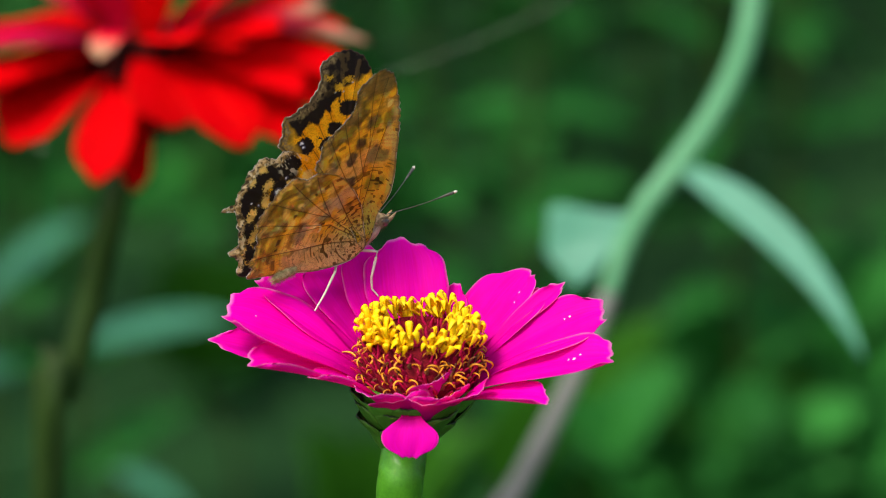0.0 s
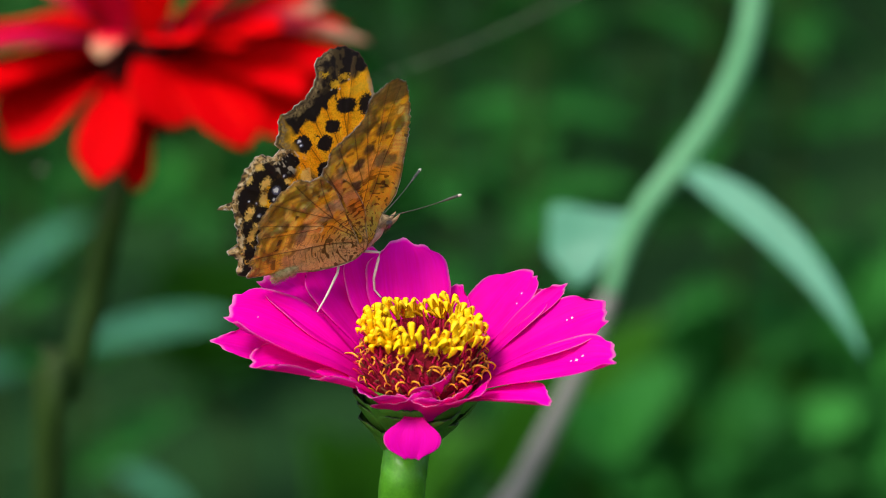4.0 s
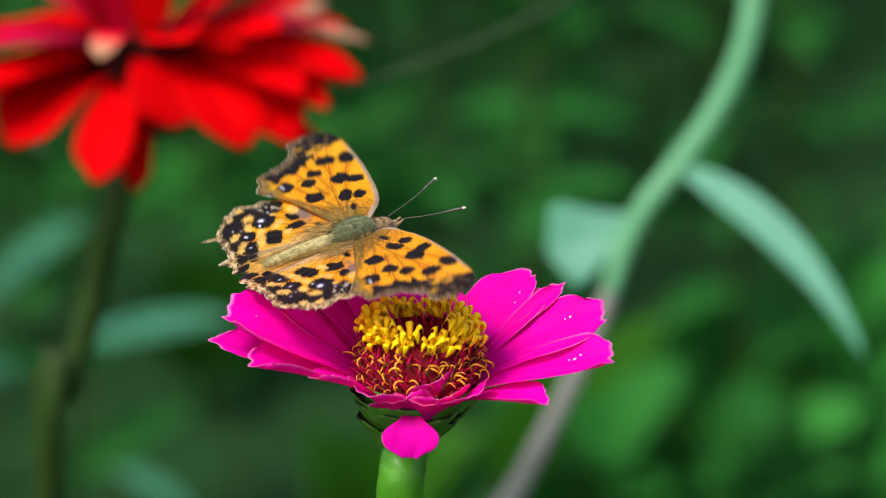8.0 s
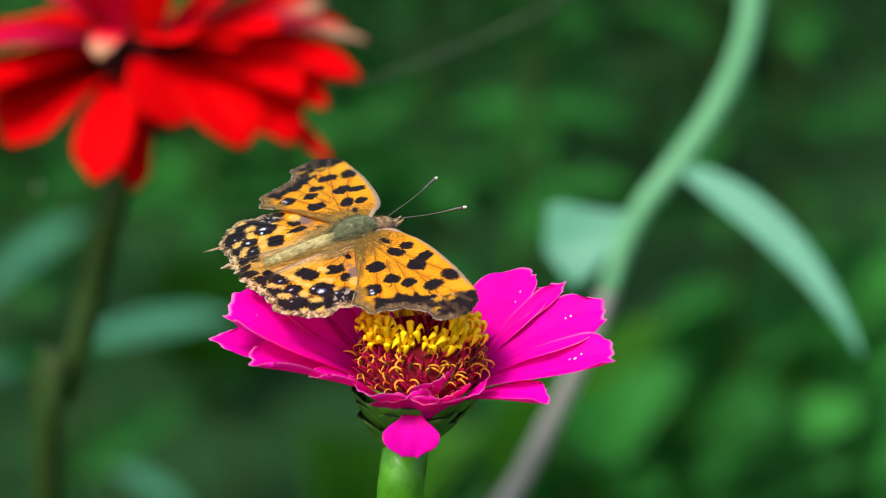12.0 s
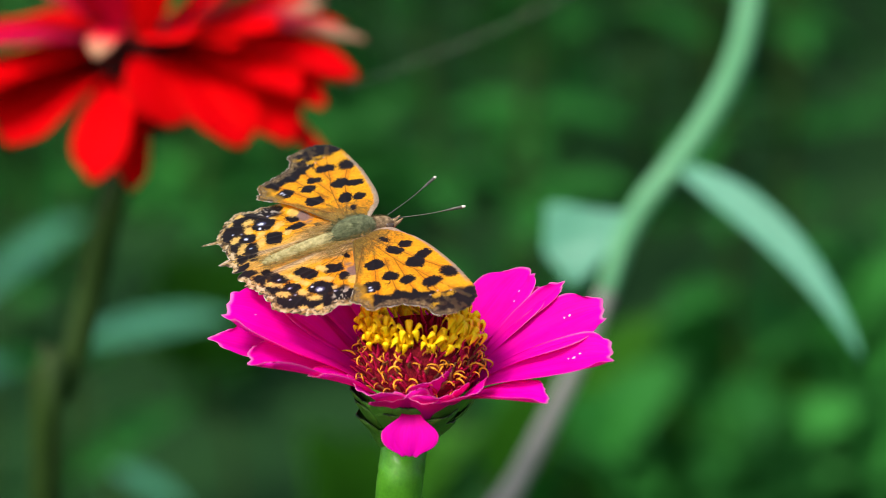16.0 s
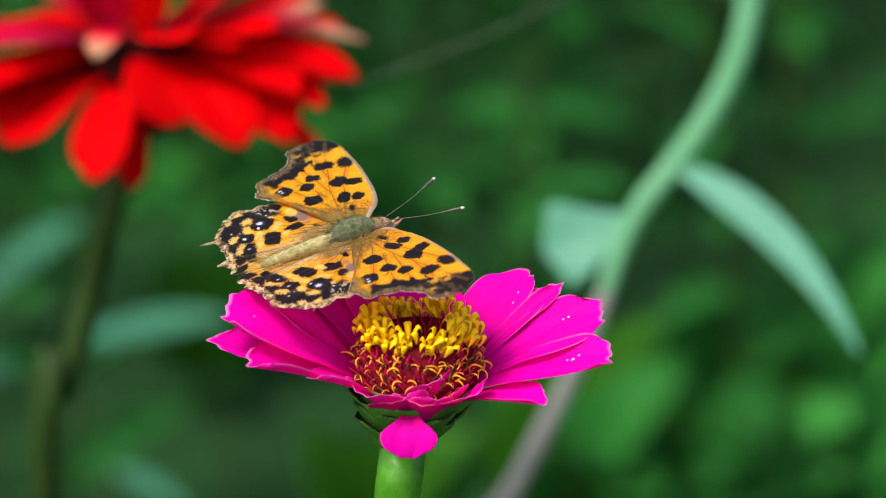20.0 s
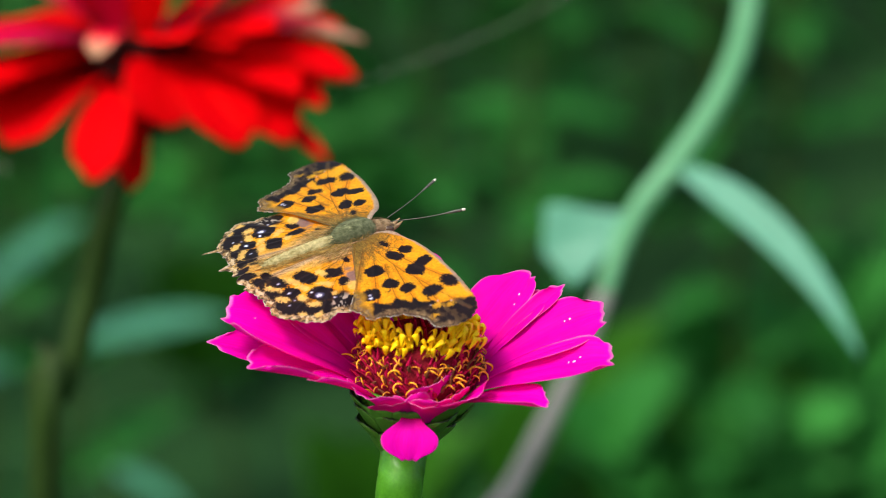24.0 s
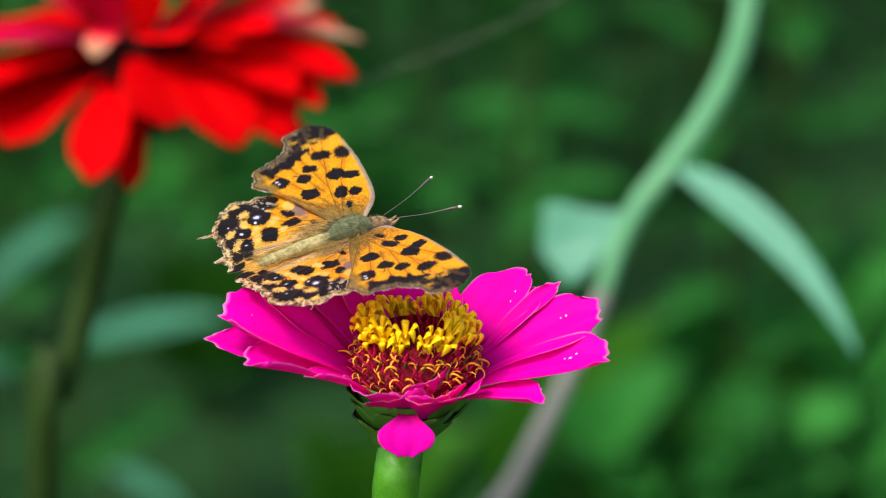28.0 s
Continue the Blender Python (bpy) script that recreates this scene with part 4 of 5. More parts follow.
def butterfly():
    th = thing("butterfly", POSE_B, "orange black-spotted butterfly with ragged wings perched on the zinnia", "butterfly")
    body = part("thorax", loft("thorax", THORAX, FUR), th, label="thorax with olive grey fur")
    part("fur", fur("fur", THORAX, FUR, 1500, 15, 1), body)
    neck = part("collar", loft("collar", COLLAR, FUR_BROWN), th, label="brown furry collar behind the head")
    part("fur", fur("fur", COLLAR, FUR_BROWN, 260, 10, 9), neck)
    low = part("breast", loft("breast", BREAST, FUR_PINK), th, label="pinkish furry breast")
    part("fur", fur("fur", BREAST, FUR_PINK, 900, 13, 7), low)
    rear = part("abdomen", loft("abdomen", ABDOMEN, FUR_OCHRE), th, label="ochre furry abdomen")
    part("fur", fur("fur", ABDOMEN, FUR_OCHRE, 900, 11, 2), rear)
    head = part("head", loft("head", SKULL, FUR_BROWN), th, label="small brown furry head")
    part("fur", fur("fur", SKULL, FUR_BROWN, 500, 9, 3, 0.6), head)
    for s in (1, -1):
        part("eye", loft("eye", [(55, s * 12, -10, 1, 1), (58, s * 13, -10, 4.5, 6.5), (64, s * 13, -11, 5, 7.5), (70, s * 12, -12, 3.6, 5), (73, s * 11, -12, 1, 1)], EYE_MAT, 14), head)
        part("palp", loft("palp", [(70, s * 5, -18, 3.5, 4.5), (78, s * 5, -16, 4, 4.5), (87, s * 6, -12, 2.8, 3), (94, s * 6, -8, 0.8, 0.8)], FUR_BROWN, 10), head, label="brown furry palp")
    wings, legs = [], []
    for s in (1, -1):
        hw = part("hindwing", wing_mesh("hindwing", HIND if s > 0 else HIND_WORN, False, s), th, pose(0, s * HINGE * U, -0.0002, 0, 0, 0))
        fw = part("forewing", wing_mesh("forewing", FORE, True, s), th, pose(0, s * HINGE * U, 0.0001, 0, 0, 0))
        part("wing_hair", wing_hair("wing_hair", s, [(-180, -20, -2, 14, 130, 186), (-70, -10, 6, 44, 130, 165)], FUR_GOLD, 30, 11), hw)
        part("wing_hair", wing_hair("wing_hair", s, [(-22, 24, 2, 52, 190, 92)], FUR_GOLD, 12, 12), fw)
        wings.append((s, fw, hw))
    for s, tipx in ((1, (189, 61, 9)), (-1, (189, -61, 9))):
        root = Vector((70, s * 7, 0))
        tip_ = Vector(tipx)
        mid = root.lerp(tip_, 0.5) + Vector((0, 0, -3))
        path = [p * U for p in smooth_path([root, mid, tip_], 8)]
        an = part("antenna", tube("antenna", path, [0.8 * U] * 5 + [0.9 * U, 2.5 * U, 2.8 * U], ANT, 7), head, label="thin dark antenna with a club")
        d = (tip_ - mid).normalized()
        part("antenna_tip", tube("antenna_tip", [(tip_ - d * 1) * U, (tip_ + d * 3) * U, (tip_ + d * 6) * U], [2.9 * U, 2.6 * U, 0.8 * U], ANT_TIP, 7), an, label="pale tip of the antenna")
    inv = POSE_B.inverted()
    for pts in (((606, 436, 0.008), (600, 458, 0.006), (597, 482, 0.0035), (578, 522, 0.0), (561, 551, -0.0025)),
                ((618, 442, 0.008), (672, 446, 0.007), (661, 492, 0.0078), (662, 512, 0.0082), (674, 526, 0.0085)),
                ((590, 430, 0.012), (575, 470, 0.016), (552, 500, 0.017)),
                ((640, 425, 0.012), (665, 450, 0.018), (672, 500, 0.016))):
        path = [inv @ at(*p) for p in pts]
        fine = []
        for a, b in zip(path, path[1:]):
            fine += [a.lerp(b, k / 4) for k in range(4)]
        fine.append(path[-1])
        legs.append(part("leg", tube("leg", fine, [3.2 * U, 2.8 * U, 2.4 * U, 2.0 * U, 1.4 * U], LEG, 8), th, label="slender pale leg"))
    return th, wings, legs


BUTTERFLY, WINGS, LEGS = butterfly()


# ---- the red zinnia behind ----
def red_zinnia():
    back = 0.33
    unit = U * (DIST + back) / DIST
    c = at(256, 92, back)
    foot = Vector((at(30, 1100, back + 0.03).x, c.y + 0.06, 0.0))
    th = thing("red_zinnia", Matrix.Translation(foot), "tall red zinnia with drooping petals, some with faded pale tips", "flower")
    inv = Matrix.Translation(-foot)
    head = inv @ Matrix.Translation(c) @ pose(0, 0, 0, 4, 3, 0)
    path = smooth_path([inv @ q for q in (foot, at(84, 900, back + 0.02), at(120, 690, back + 0.015), at(166, 520, back + 0.01), at(205, 350, back), at(255, 180, back), c)], 7)
    part("stem", tube("stem", path, [3.6 * 0.001] * 3 + [0.0034, 0.0032], STEM_DARK, 14), th, label="olive green stem")
    cup = [(30, -150), (60, -120), (92, -60), (104, -10), (90, 14)]
    # cup and disc are painted dark to stand in for the shaded hollow
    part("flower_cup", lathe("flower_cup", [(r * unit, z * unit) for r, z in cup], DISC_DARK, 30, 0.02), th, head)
    dome = [(80, 10), (84, 26), (66, 44), (40, 54), (4, 58)]
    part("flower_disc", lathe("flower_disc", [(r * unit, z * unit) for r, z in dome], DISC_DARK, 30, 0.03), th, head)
    # turn, root height, length, width, rise at root and tip, twist, tissue: 0 red, 1 faded tip, 2 crimson
    rows = [(194, -22, 270, 190, 6, -38, 0, 0), (214, -24, 228, 205, -6, -54, 0, 0), (256, -26, 238, 100, -8, -66, 0, 0), (269, -40, 190, 56, -70, -92, 0, 0),
            (287, 14, 186, 150, 10, -64, -4, 0), (305, 12, 282, 150, 6, -44, 0, 0), (322, 10, 296, 150, 4, -42, 6, 0), (334, -30, 330, 48, 4, -40, 20, 0),
            (346, 36, 324, 126, 6, -18, 8, 0), (336, 6, 290, 130, 4, -22, 6, 0), (326, 26, 270, 130, 4, -16, 4, 0), (350, 14, 290, 120, 2, -14, 4, 0), (212, 8, 250, 120, 4, -20, 0, 0), (2, 50, 320, 90, 8, -12, 0, 1), (28, 34, 280, 120, 10, 0, 0, 1), (14, 18, 290, 110, 10, 0, 0, 0),
            (176, 6, 300, 150, 6, -18, 0, 0), (158, 4, 300, 150, 0, -14, 0, 0), (135, 4, 300, 150, 0, -14, 0, 0), (110, 4, 280, 150, 0, -14, 0, 0), (80, 4, 280, 150, 0, -14, 0, 0), (50, 4, 300, 150, 0, -14, 0, 0),
            (220, 30, 226, 74, 22, -8, 10, 2), (200, 16, 250, 120, 14, -10, 0, 2), (246, 44, 108, 64, 50, -64, 14, 1), (268, 46, 92, 40, 80, 96, 20, 1),
            (290, 40, 168, 120, 36, 0, 14, 0), (308, 36, 190, 130, 26, -2, -10, 0), (328, 40, 214, 110, 26, 6, 10, 0), (350, 46, 236, 110, 30, 10, 0, 0), (168, 40, 220, 90, 34, 14, 0, 2),
            (238, 48, 150, 90, 66, 40, 20, 2), (276, 50, 150, 84, 74, 56, -18, 0), (318, 48, 170, 90, 58, 34, 14, 2), (355, 44, 190, 80, 52, 30, 0, 0), (30, 44, 200, 80, 50, 30, 0, 0), (90, 44, 200, 80, 50, 30, 0, 0), (150, 44, 200, 80, 50, 30, 0, 0), (205, 46, 170, 90, 58, 30, 0, 0)]
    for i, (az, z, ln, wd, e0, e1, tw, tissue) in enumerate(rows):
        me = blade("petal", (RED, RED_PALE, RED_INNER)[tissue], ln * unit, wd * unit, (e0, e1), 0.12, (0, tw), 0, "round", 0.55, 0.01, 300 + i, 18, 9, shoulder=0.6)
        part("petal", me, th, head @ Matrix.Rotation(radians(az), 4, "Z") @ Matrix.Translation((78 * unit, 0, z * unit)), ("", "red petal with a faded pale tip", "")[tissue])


red_zinnia()


def leaf_between(th, a, b, width, mat, face, seed=1, droop=0.0, label="", neck=0.3, shoulder=0.45, crease=0.15, bow=0.0):
    """A leaf from a to b (world), its upper face turned towards `face`."""
    a, b = Vector(a), Vector(b)
    d = b - a
    ln = d.length
    x = d.normalized()
    y = Vector(face).cross(x).normalized()
    z = x.cross(y)
    m = Matrix((x, y, z)).transposed().to_4x4()
    m.translation = a
    m = m @ pose(0, 0, 0, 0, 0, -bow / 2)
    me = blade("leaf", mat, ln * (1 + abs(droop) / 300), width, (droop, -droop), 0.0, (0, 0), bow, "point", neck, 0.01, seed, 16, 8, 0.0005, crease, shoulder)
    return part("leaf", me, th, th.matrix_basis.inverted() @ m, label)


# ---- the stalk with two waxy leaves ----
def bent_stalk():
    back = 0.45
    unit = U * (DIST + back) / DIST
    foot = Vector((at(760, 1500, back).x, at(784, 882, back).y - 0.02, 0.0))
    th = thing("zinnia_stalk", Matrix.Translation(foot), "bent pale green stalk with two waxy bluish-green leaves", "plant")
    inv = Matrix.Translation(-foot)
    up = smooth_path([inv @ at(*p, back) for p in ((1078, 520), (1104, 440), (1142, 365), (1198, 296), (1256, 214), (1300, 130), (1326, 45), (1335, -60), (1328, -200))], 7)
    part("stem", tube("stem", up, [17 * unit, 20 * unit, 23 * unit, 23 * unit, 22 * unit, 21 * unit], STEM_PALE, 16), th, label="pale green upper stem")
    bend = inv @ at(850, 980, back)
    dn = smooth_path([Vector((0, 0, 0)), bend * 0.5, bend * 0.86, bend, inv @ at(918, 858, back), inv @ at(990, 720, back), inv @ at(1042, 610, back), inv @ at(1078, 520, back)], 7)
    part("stem", tube("stem", dn, [22 * unit, 22 * unit, 21 * unit, 19 * unit, 17 * unit], STEM_GREY, 16), th, label="greyish dry lower stem")
    a, b = at(1188, 292, back), at(1538, 632, back - 0.03)
    leaf_between(th, a, b, 62 * unit, LEAF_PALE, (-0.2, -0.8, 0.55), 5, 8, "waxy bluish-green leaf", 0.3, 0.4, 0.15, -40)
    m = Matrix.Translation(at(1150, 380, back)) @ CAM0.to_3x3().to_4x4() @ pose(0, 0, 0, 22, 12, 202)
    me = blade("leaf", LEAF_PALE, 198 * unit, 150 * unit, (-6, 12), 0.05, (0, -8), 0, "round", 0.12, 0.02, 6, 16, 9, 0.0005, 0.08, 0.84)
    part("leaf", me, th, inv @ m, "broad waxy bluish-green leaf")


bent_stalk()


# ---- loose leaves of neighbours in the bed ----
def weed(name, foot, tips, label):
    """A low plant: a thin stem with single leaves given by their two ends, width and tissue."""
    foot = Vector(foot)
    th = thing(name, Matrix.Translation(foot), label, "plant")
    top = Vector(tips[0][0])
    path = smooth_path([(0, 0, 0), (top - foot) * 0.5 + Vector((0.01, 0, 0)), top - foot], 6)
    part("stem", tube("stem", path, [0.003, 0.0026, 0.0016], STEM_DARK, 8), th)
    for i, (a, b, w, mat, face) in enumerate(tips):
        part("leaf_stalk", tube("leaf_stalk", [path[-1 if i else -3], Vector(a) - foot], [0.0014, 0.001], STEM_DARK, 6), th)
        leaf_between(th, a, b, w, mat, face, 40 + i, 10, "", 0.25, 0.45)


def weeds():
    up = (0.1, -0.5, 0.85)
    weed("leafy_weed", (at(-60, 700, 1.5).x, at(0, 700, 1.5).y, 0), [(at(-40, 540, 1.5), at(150, 395, 1.45), 0.03, LEAF_TEAL, up), (at(10, 640, 1.5), at(-60, 680, 1.45), 0.026, LEAF_TEAL, up)], "leafy weed with pale bluish leaves")
    weed("leafy_weed", (at(120, 700, 1.3).x, at(0, 700, 1.3).y, 0), [(at(205, 830, 1.3), at(335, 905, 1.25), 0.012, LEAF_TEAL, up), (at(130, 612, 1.3), at(420, 565, 1.25), 0.02, LEAF_TEAL, up)], "low weed with long pale green leaves")
    weed("lime_weed", (at(1010, 900, 1.05).x, at(0, 900, 1.05).y, 0), [(at(880, 860, 1.05), at(985, 640, 1.02), 0.03, LEAF_LIME, (0.2, -0.9, 0.3)), (at(1000, 700, 1.05), at(1170, 560, 1.02), 0.018, LEAF_LIME, (0.2, -0.8, 0.5))], "low weed with yellowish-green leaves")


weeds()


def lime_growth():
    rng = random.Random(33)
    for x, y in ((1260, 700), (1400, 660), (1340, 760), (1150, 820), (700, 860), (420, 560), (1460, 800), (1290, 850), (1080, 720)):
        f = at(x, 950, 1.6)
        base = at(x, y, 1.6)
        weed("lime_weed", (f.x, f.y, 0), [(base + Vector((rng.uniform(-0.03, 0.03), 0, -0.03)), base + Vector((rng.uniform(-0.06, 0.06), -0.03, 0.04)), 0.045, LEAF_LIME, (0, -0.6, 0.8)) for _ in range(5)], "low weed with yellowish-green leaves")


lime_growth()


def far_growth():
    rng = random.Random(37)
    for x, y in ((480, 330), (560, 190), (640, 330), (60, 330), (110, 420)):
        f, base = at(x, 950, 2.3), at(x, y, 2.3)
        weed("leafy_weed", (f.x, f.y, 0), [(base + Vector((rng.uniform(-0.06, 0.06), 0, rng.uniform(-0.08, 0.02))), base + Vector((rng.uniform(-0.1, 0.1), -0.04, rng.uniform(0, 0.08))), 0.06, LEAF_FRESH, (0, -0.6, 0.8)) for _ in range(6)], "fresh green weed deep in the bed")


    for x, y in ((1120, 790), (1240, 840), (1330, 790), (1440, 850), (1500, 780), (1540, 560), (1400, 600)):
        f, base = at(x, 950, 1.5), at(x, y, 1.5)
        weed("leafy_weed", (f.x, f.y, 0), [(base + Vector((rng.uniform(-0.05, 0.05), 0, rng.uniform(-0.06, 0.0))), base + Vector((rng.uniform(-0.08, 0.08), -0.04, rng.uniform(0, 0.06))), 0.045, LEAF_FRESH, (0, -0.6, 0.8)) for _ in range(6)], "fresh green weed low in the bed")


far_growth()


# ---- foliage behind ----
LEAVES = [blade("leaf", LEAF, 0.075, 0.03, (12, -28), 0.05, (0, 8), 6, "point", 0.2, 0.02, 500 + k, 10, 6, 0.0004, 0.2, 0.4) for k in range(4)]


def leafy_plant(x, y, h, seed):
    rng = random.Random(seed)
    th = thing("garden_plant", Matrix.Translation((x, y, 0)), "leafy green garden plant out in the bed", "plant", "plants in the bed")
    lean = Vector((rng.uniform(-0.06, 0.06), rng.uniform(-0.06, 0.06), 0))
    path = smooth_path([(0, 0, -0.01), Vector((0, 0, h * 0.5)) + lean * 0.4, Vector((0, 0, h)) + lean], 6)
    part("stem", tube("stem", path, [0.0035, 0.003, 0.0018], STEM_DARK, 8), th)
    n = int(h / 0.03)
    for i in range(1, n + 1):
        q = path[min(len(path) - 1, int(i / n * (len(path) - 1)))]
        for s in (0, 180):
            sc = rng.uniform(0.5, 0.85) * (1.25 - 0.5 * i / n)
            m = Matrix.Translation(q) @ pose(0, 0, 0, rng.uniform(-20, 20), rng.uniform(-40, 15), s + i * 90 + rng.uniform(-30, 30)) @ Matrix.Scale(sc, 4)
            part("leaf", LEAVES[rng.randrange(4)], th, m)
    return th


def bed():
    rng = random.Random(21)
    k = 0
    for row in range(9):
        y = 1.5 + row * 0.2
        half = 0.12 * (y + 0.67) + 0.22
        n = 5 + row // 2
        for i in range(n):
            x = -half + 2 * half * (i + rng.uniform(0.2, 0.8)) / n
            leafy_plant(x, y + rng.uniform(-0.1, 0.1), rng.uniform(0.35, 0.75) + 0.03 * row, 700 + k)
            k += 1


bed()


def hedge():
    """A dense shrub row that closes the view: thousands of small leaves on a dark core."""
    rng = random.Random(5)
    for i in range(5):
        x0 = -1.6 + i * 0.8
        y0 = 3.6 + rng.uniform(-0.1, 0.1)
        th = thing("hedge_shrub", Matrix.Translation((x0, y0, 0)), "dense dark green shrub closing the garden", "shrub", "shrubs at the back of the bed")
        for b in range(7):
            w = b / 7 * 6.28
            part("branch", tube("branch", smooth_path([(0, 0, 0), (0.12 * math.cos(w), 0.1 * math.sin(w), 0.7), (0.35 * math.cos(w), 0.2 * math.sin(w), 1.6)], 5), [0.018, 0.012, 0.005], STEM_DARK, 7), th)
        v, f, att = [], [], []
        for _ in range(3600):
            z = rng.uniform(0.02, 2.1)
            w = rng.uniform(0, 6.283)
            r = math.sqrt(rng.random()) * (0.62 - 0.1 * abs(z - 1) + 0.08 * math.sin(5 * z + i))
            p = Vector((r * math.cos(w) * 1.05, r * math.sin(w) * 0.6, z))
            d = Vector((rng.gauss(0, 1), rng.gauss(-0.3, 1), rng.gauss(0, 0.6))).normalized()
            s = d.cross(Vector((rng.gauss(0, 0.4), rng.gauss(0, 0.4), 1))).normalized()
            ln, wd = rng.uniform(0.05, 0.1), rng.uniform(0.012, 0.024)
            b = len(v)
            up = s.cross(d) * 0.006
            v += [p, p + d * ln * 0.45 + s * wd, p + d * ln * 0.5 + up, p + d * ln * 0.45 - s * wd, p + d * ln]
            f += [(b, b + 1, b + 2), (b + 1, b + 4, b + 2), (b + 4, b + 3, b + 2), (b + 3, b, b + 2)]
            att += [(0.2, 0.5, 0), (0.5, 0.9, 0), (0.5, 0.5, 0), (0.5, 0.1, 0), (0.9, 0.5, 0)]
        tagged(part("crown", mesh_of("crown", v, f, LEAF, False, blade=np.array(att)), th), kind="stuff")


hedge()


# ---- spider silk between the blooms ----
def silk():
    a, e = at(604, 160, 0.33), at(1306, -200, 0.45)
    th = thing("spider_thread", Matrix.Translation(a), "fine pale strand of spider silk between red petal and stalk", "thread")
    d = e - a
    path = [d * (k / 12) + Vector((0, 0, -0.006 * math.sin(math.pi * k / 12))) for k in range(13)]
    part("strand", tube("strand", path, [0.00005] * 13, ANT_TIP, 6), th)


silk()


# ---- a mote drifting in the air ----
def mote():
    rng = random.Random(8)
    th = thing("floating_seed", Matrix.Translation(at(70, 300, 0.4)), "tiny white fluffy seed drifting in the air", "seed")
    part("seed", loft("seed", [(-4, 0, 0, 0.5, 0.5), (0, 0, 0, 2.2, 2.2), (5, 0, 0, 0.5, 0.5)], ANT_TIP, 8), th)
    for _ in range(14):
        d = Vector((rng.gauss(0, 1), rng.gauss(0, 1), rng.gauss(0, 1))).normalized()
        part("hair", tube("hair", [d * 2 * U, d * 12 * U], [0.5 * U, 0.3 * U], ANT_TIP, 4), th)
    return th


MOTE = mote()
# seconds, and where it drifts on the plan
MOTE_ROWS = [(0, 72, 262), (2, 74, 290), (3, 70, 305), (5, 70, 290), (8, 68, 264), (9, 64, 280), (10, 63, 305), (11, 65, 350), (13, 68, 300), (15, 62, 220), (17, 56, 160), (19, 40, 190), (21, 20, 270), (24, 12, 300), (26, 20, 290), (28, 12, 240)]

# ---- what moves ----
SWAY_ROWS = [(0, -3.4, -0.8), (0.5, -4.8, -0.4), (1, -2.5, 0.0), (1.5, -1.7, 0.5), (2, -0.8, 0.3), (2.5, 0.2, 1.1), (3, 0.3, 1.3), (3.5, -0.4, 1.4), (4.5, -1.8, 0.2), (5.5, -2.8, -1.0), (6, -5.3, 0.0), (6.5, -6.0, 0.4), (7, -1.0, 1.2), (7.5, -1.6, 0.0), (8, -4.0, 0.1), (8.5, -3.4, 0.6), (9, 0.1, 1.7), (9.5, -1.0, 1.1), (10, -0.7, 0.8), (10.5, -0.1, 0.4), (11, 0.5, 0.4), (11.5, -0.3, 0.0), (12, -0.5, -0.4), (12.5, 2.5, -0.4), (13.5, 2.0, -0.9), (14.5, 1.6, -1.2), (15, -0.3, -1.6), (15.5, -2.2, -1.6), (16, 0.5, -0.8), (16.5, 0.1, -0.0), (17, 0.2, -0.1), (17.5, -0.4, -0.2), (18, -0.3, -0.0), (18.5, -1.1, -0.1), (19, -1.1, -0.1), (19.5, -1.0, 1.3), (20, -0.5, 1.3), (20.5, 0.3, 2.9), (21, 1.6, 3.0), (21.5, 2.0, 3.3), (22.5, 1.5, 4.2), (23.5, 1.3, 4.8), (24, 1.9, 4.7), (24.5, 3.3, 4.1), (25, 8.0, 5.9), (25.5, 4.5, 4.2), (26, 3.7, 3.7), (26.5, 4.8, 2.1), (27, 3.6, 2.2), (27.5, 0.4, 0.7), (28, -0.9, 0.0)]
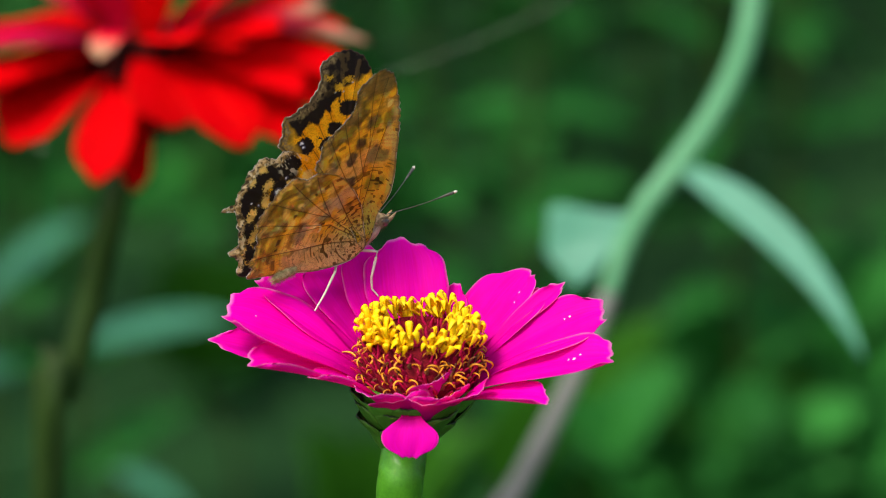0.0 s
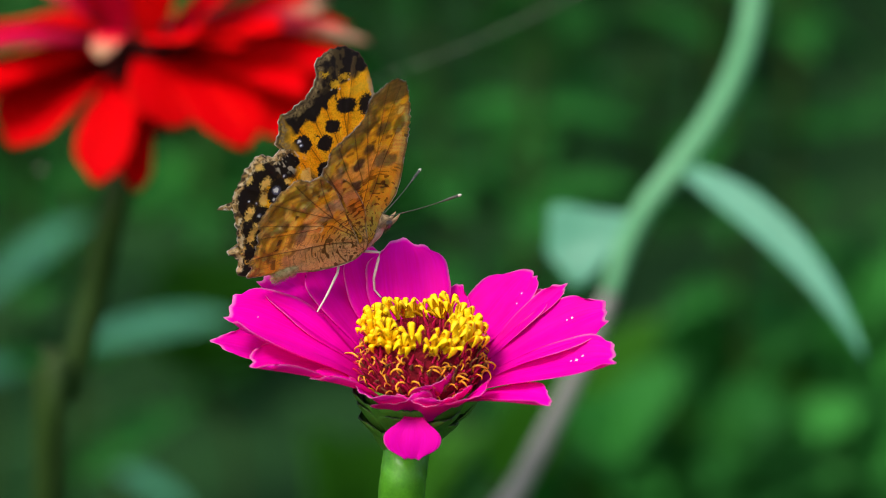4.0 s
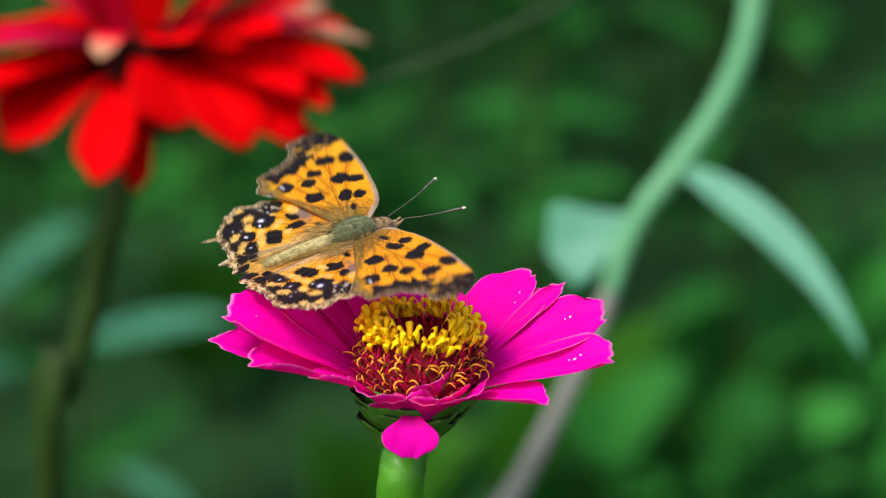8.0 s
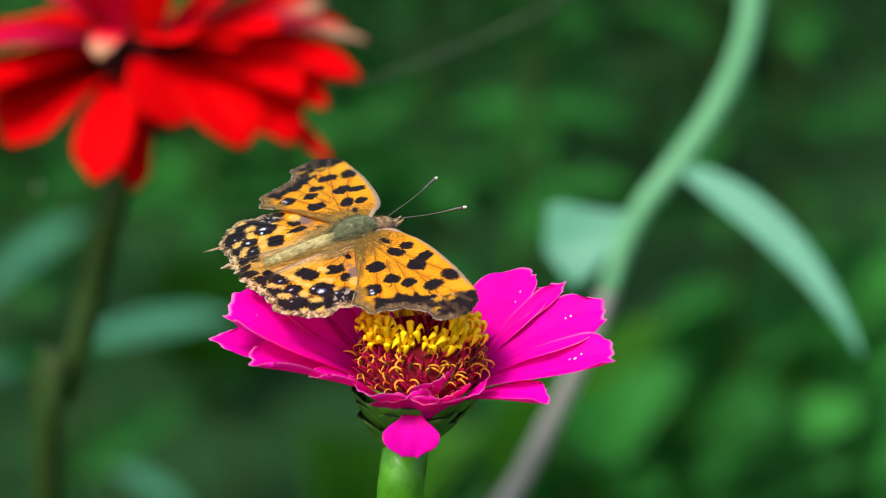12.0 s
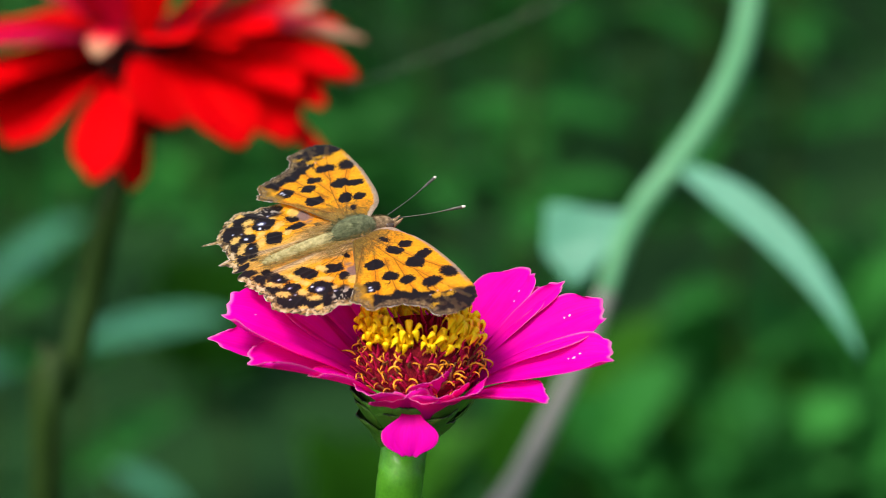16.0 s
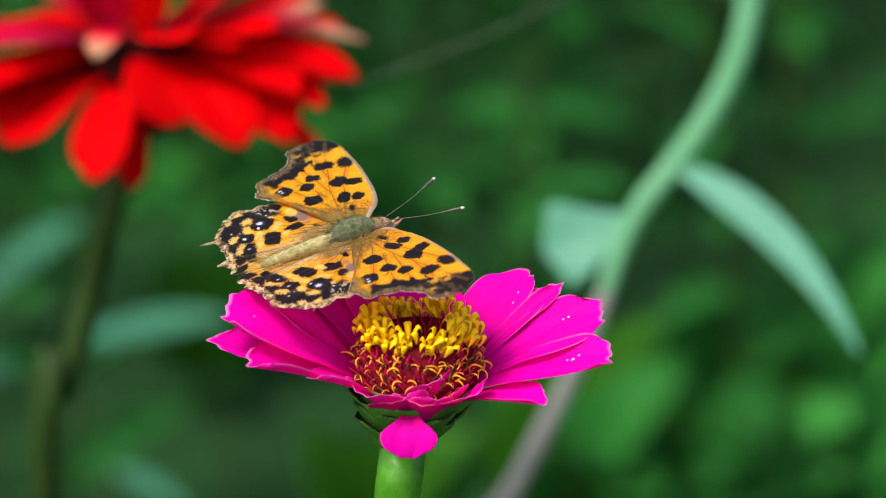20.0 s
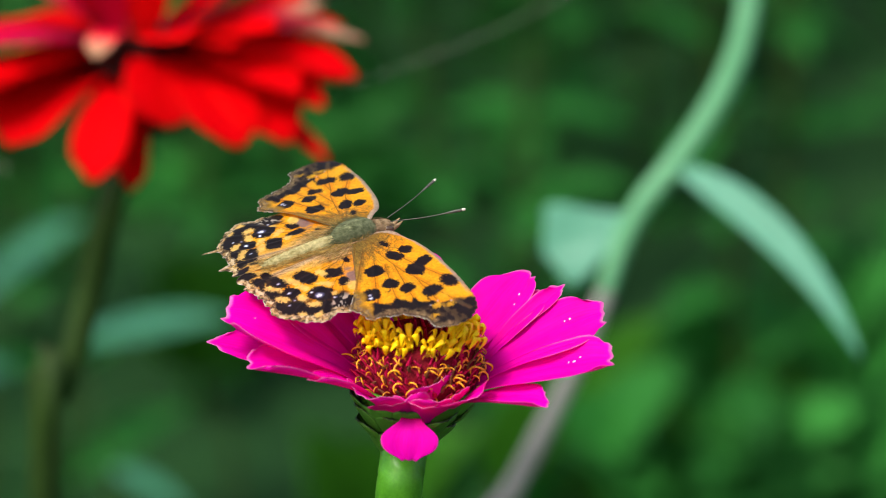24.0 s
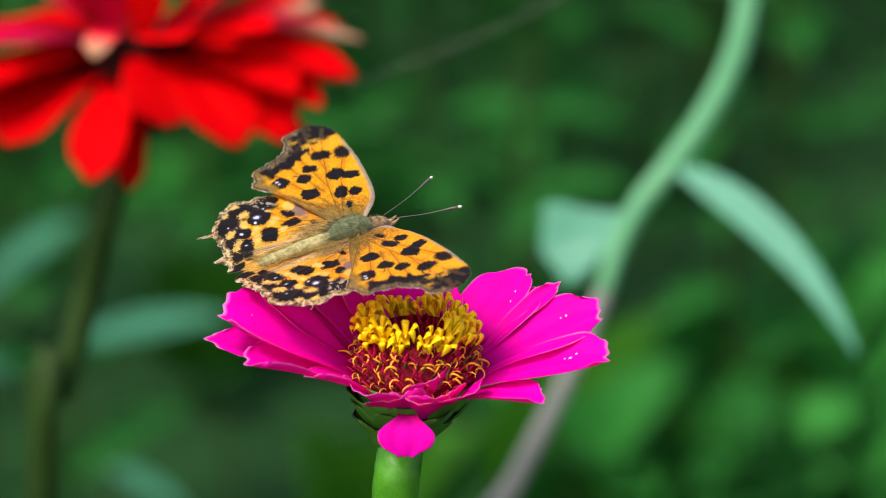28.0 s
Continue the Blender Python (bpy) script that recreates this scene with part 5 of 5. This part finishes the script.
# seconds and the lift of both wings in degrees
FLAP_ROWS = [(0, 84), (0.1, 82), (0.2, 78), (0.3, 73), (0.4, 67), (0.5, 56), (0.6, 42), (0.7, 30), (0.8, 14), (0.9, -2), (1.0, -7.5), (1.1, -9), (1.2, -8), (1.3, -3.5), (1.4, 6.5), (1.5, 17), (1.6, 28.5), (1.7, 41), (1.8, 58), (1.9, 74), (2.0, 85), (2.2, 88), (2.4, 82), (2.6, 74), (2.8, 55), (3.0, 48), (3.2, 54), (3.3, 61), (3.5, 64),
             (3.8, 72), (4.2, 80), (4.6, 55), (4.9, 18), (5.15, 8), (5.35, 25), (5.5, 43), (5.6, 61), (5.7, 74), (5.8, 76), (5.9, 75), (6.0, 72), (6.1, 63), (6.2, 52), (6.3, 39), (6.4, 27), (6.5, 15), (6.6, 4.5), (6.7, -0.5), (6.8, 3), (6.9, 10), (7.0, 17.5), (7.1, 26), (7.2, 34.5), (7.3, 44), (7.4, 47.6), (7.5, 46.8), (7.6, 41), (7.7, 35), (7.8, 27), (7.9, 16), (8.0, 3.7), (8.1, -4), (8.25, -3), (8.5, 5.5), (8.75, 9), (9.0, 7), (9.25, -4), (9.5, 0.3), (9.75, 9), (10.0, 10), (10.25, 0), (10.5, -5), (10.75, 2), (11.0, 3.6), (11.25, -5), (11.5, -4.8), (11.75, -3), (12.0, -5), (12.5, -2),
             (13.0, 1), (13.5, -5), (14.0, -3), (14.5, -8.2), (14.8, -7.5), (15.0, -4.4), (15.25, -6.5), (15.5, -9.6), (16.0, -3.5), (16.25, -7.5), (16.5, -9.4), (17.0, -10.2), (17.5, -8.3), (18.0, -10.4), (18.5, -6.4), (18.75, -7), (19.0, -10.2), (19.5, -5.6), (19.8, -1), (20.0, 2), (20.25, 8), (20.5, -1), (20.75, -1), (21.0, 9.2), (21.25, 5), (21.5, -2.3),
             (22.0, -5), (22.5, 2), (23.0, 7), (23.5, 5.8), (23.75, -6), (24.0, -3.8), (24.25, 1), (24.5, 1.6), (24.75, -7), (25.0, -1.4), (25.25, -6), (25.5, -2.6), (25.75, 1), (26.0, -0.4), (26.2, -6), (26.35, -2), (26.5, 6.7), (26.6, 15), (26.7, 29), (26.8, 46.5), (26.9, 52), (27.0, 51.5), (27.1, 41), (27.2, 29.5), (27.3, 12), (27.4, 0.5), (27.5, -2.8), (27.6, -8), (27.75, -6), (27.9, 2), (28.0, 5.7)]


# seconds and the further drop of the far wings against the near ones, in degrees
TIP_ROWS = [(0, 0), (19.5, 0), (20, -2), (21, -0.8), (23.5, 0), (24, -0.8), (24.5, -2), (25, -3.4), (25.5, -2.3), (26, -0.5), (26.5, -0.8), (27, 1.5), (28, 0)]


# seconds and the set of the far wings while they are spread flat, in degrees
FAR_ROWS = [(0, 0), (5, 0), (6, -1.5), (12, -1.5), (15, 0.5), (17, 3), (18, 1), (19, 0.3), (20, 0.6), (21, -1.6), (24, -2.4), (28, -2.4)]


# seconds and the set of the near wings while they are spread flat, in degrees
NEAR_ROWS = [(0, 2), (21.5, 2), (23.5, -1.5), (24.2, -1.5), (25, 2), (28, 2)]


def lift_of(t, a, s):
    """How far a wing is lifted: the far one lies a little lower when they are spread flat."""
    d = float(np.interp(t, [r[0] for r in TIP_ROWS], [r[1] for r in TIP_ROWS]))
    flat = min(1.0, max(0.0, (6 - a) / 8)) if t > 5 else 0.0
    far = float(np.interp(t, [r[0] for r in FAR_ROWS], [r[1] for r in FAR_ROWS]))
    near = float(np.interp(t, [r[0] for r in NEAR_ROWS], [r[1] for r in NEAR_ROWS]))
    shut = min(1.0, max(0.0, (a - 72) / 12))
    if s > 0:
        return a + d + far * flat - 0.7 * shut
    half = min(1.0, max(0.0, a / 8)) * (1 - min(1.0, max(0.0, (a - 25) / 15)))
    return a - d + 0.8 * half + near * flat - 2.6 * shut


def wing_pose(t, a, s, fore):
    """The pose of a wing in the body's space: it sweeps and twists a little as it lifts."""
    lift = lift_of(t, a, s)
    k = (lift - 20) / 40
    if fore:
        sweep, twist, z = 0.34 - 2.16 * k, -2.56 - 3.35 * k, 0.0001
    else:
        lift += float(np.interp(lift, [-10, 10, 45, 62, 80], [1.2, -1.5, -4.5, 1.5, 1.2]))
        sweep, twist, z = -0.07 - 2.82 * k, -1.9, -0.0002
        if s < 0:
            lift -= 5.0 * min(1.0, max(0.0, (a - 72) / 12))
            twist += 8.5 * min(1.0, max(0.0, (a - 40) / 20))
    turn = Matrix.Rotation(radians(s * lift), 4, "X") @ Matrix.Rotation(radians(twist), 4, "Y") @ Matrix.Rotation(radians(s * sweep), 4, "Z")
    return Matrix.Translation((0, s * HINGE * U, z)) @ turn


def lean_of(dx, dy):
    """The plant leans from its foot: sideways, and to and fro in depth."""
    h = HEAD_Z - 0.02
    turn = Matrix.Rotation(dx * U / h, 4, "Y") @ Matrix.Rotation(dy * U / math.sin(radians(TILT)) / h, 4, "X")
    return Matrix.Translation(FOOT) @ turn @ Matrix.Translation(-FOOT)


def motions():
    walk(ZINNIA, [(t, lean_of(dx, dy) @ Matrix.Translation(FOOT)) for t, dx, dy in SWAY_ROWS])
    rows = []
    for t, dx, dy in SWAY_ROWS:
        f = min(1.0, max(0.0, (t - 3.5) / 2.0))
        m = POSE_A.lerp(POSE_B, f * f * (3 - 2 * f))
        rows.append((t, lean_of(dx, dy) @ m))
    walk(BUTTERFLY, rows)
    walk(MOTE, [(t, Matrix.Translation(at(x, y, 0.4))) for t, x, y in MOTE_ROWS])
    # the feet stay where they hold on while the body turns
    held = POSE_A.inverted() @ POSE_B
    for leg in LEGS:
        walk(leg, [(0, held), (3.5, held), (5.5, Matrix()), (28, Matrix())])
    for s, fw, hw in WINGS:
        walk(fw, [(t, wing_pose(t, a, s, True)) for t, a in FLAP_ROWS])
        walk(hw, [(t, wing_pose(t, a, s, False)) for t, a in FLAP_ROWS])


motions()
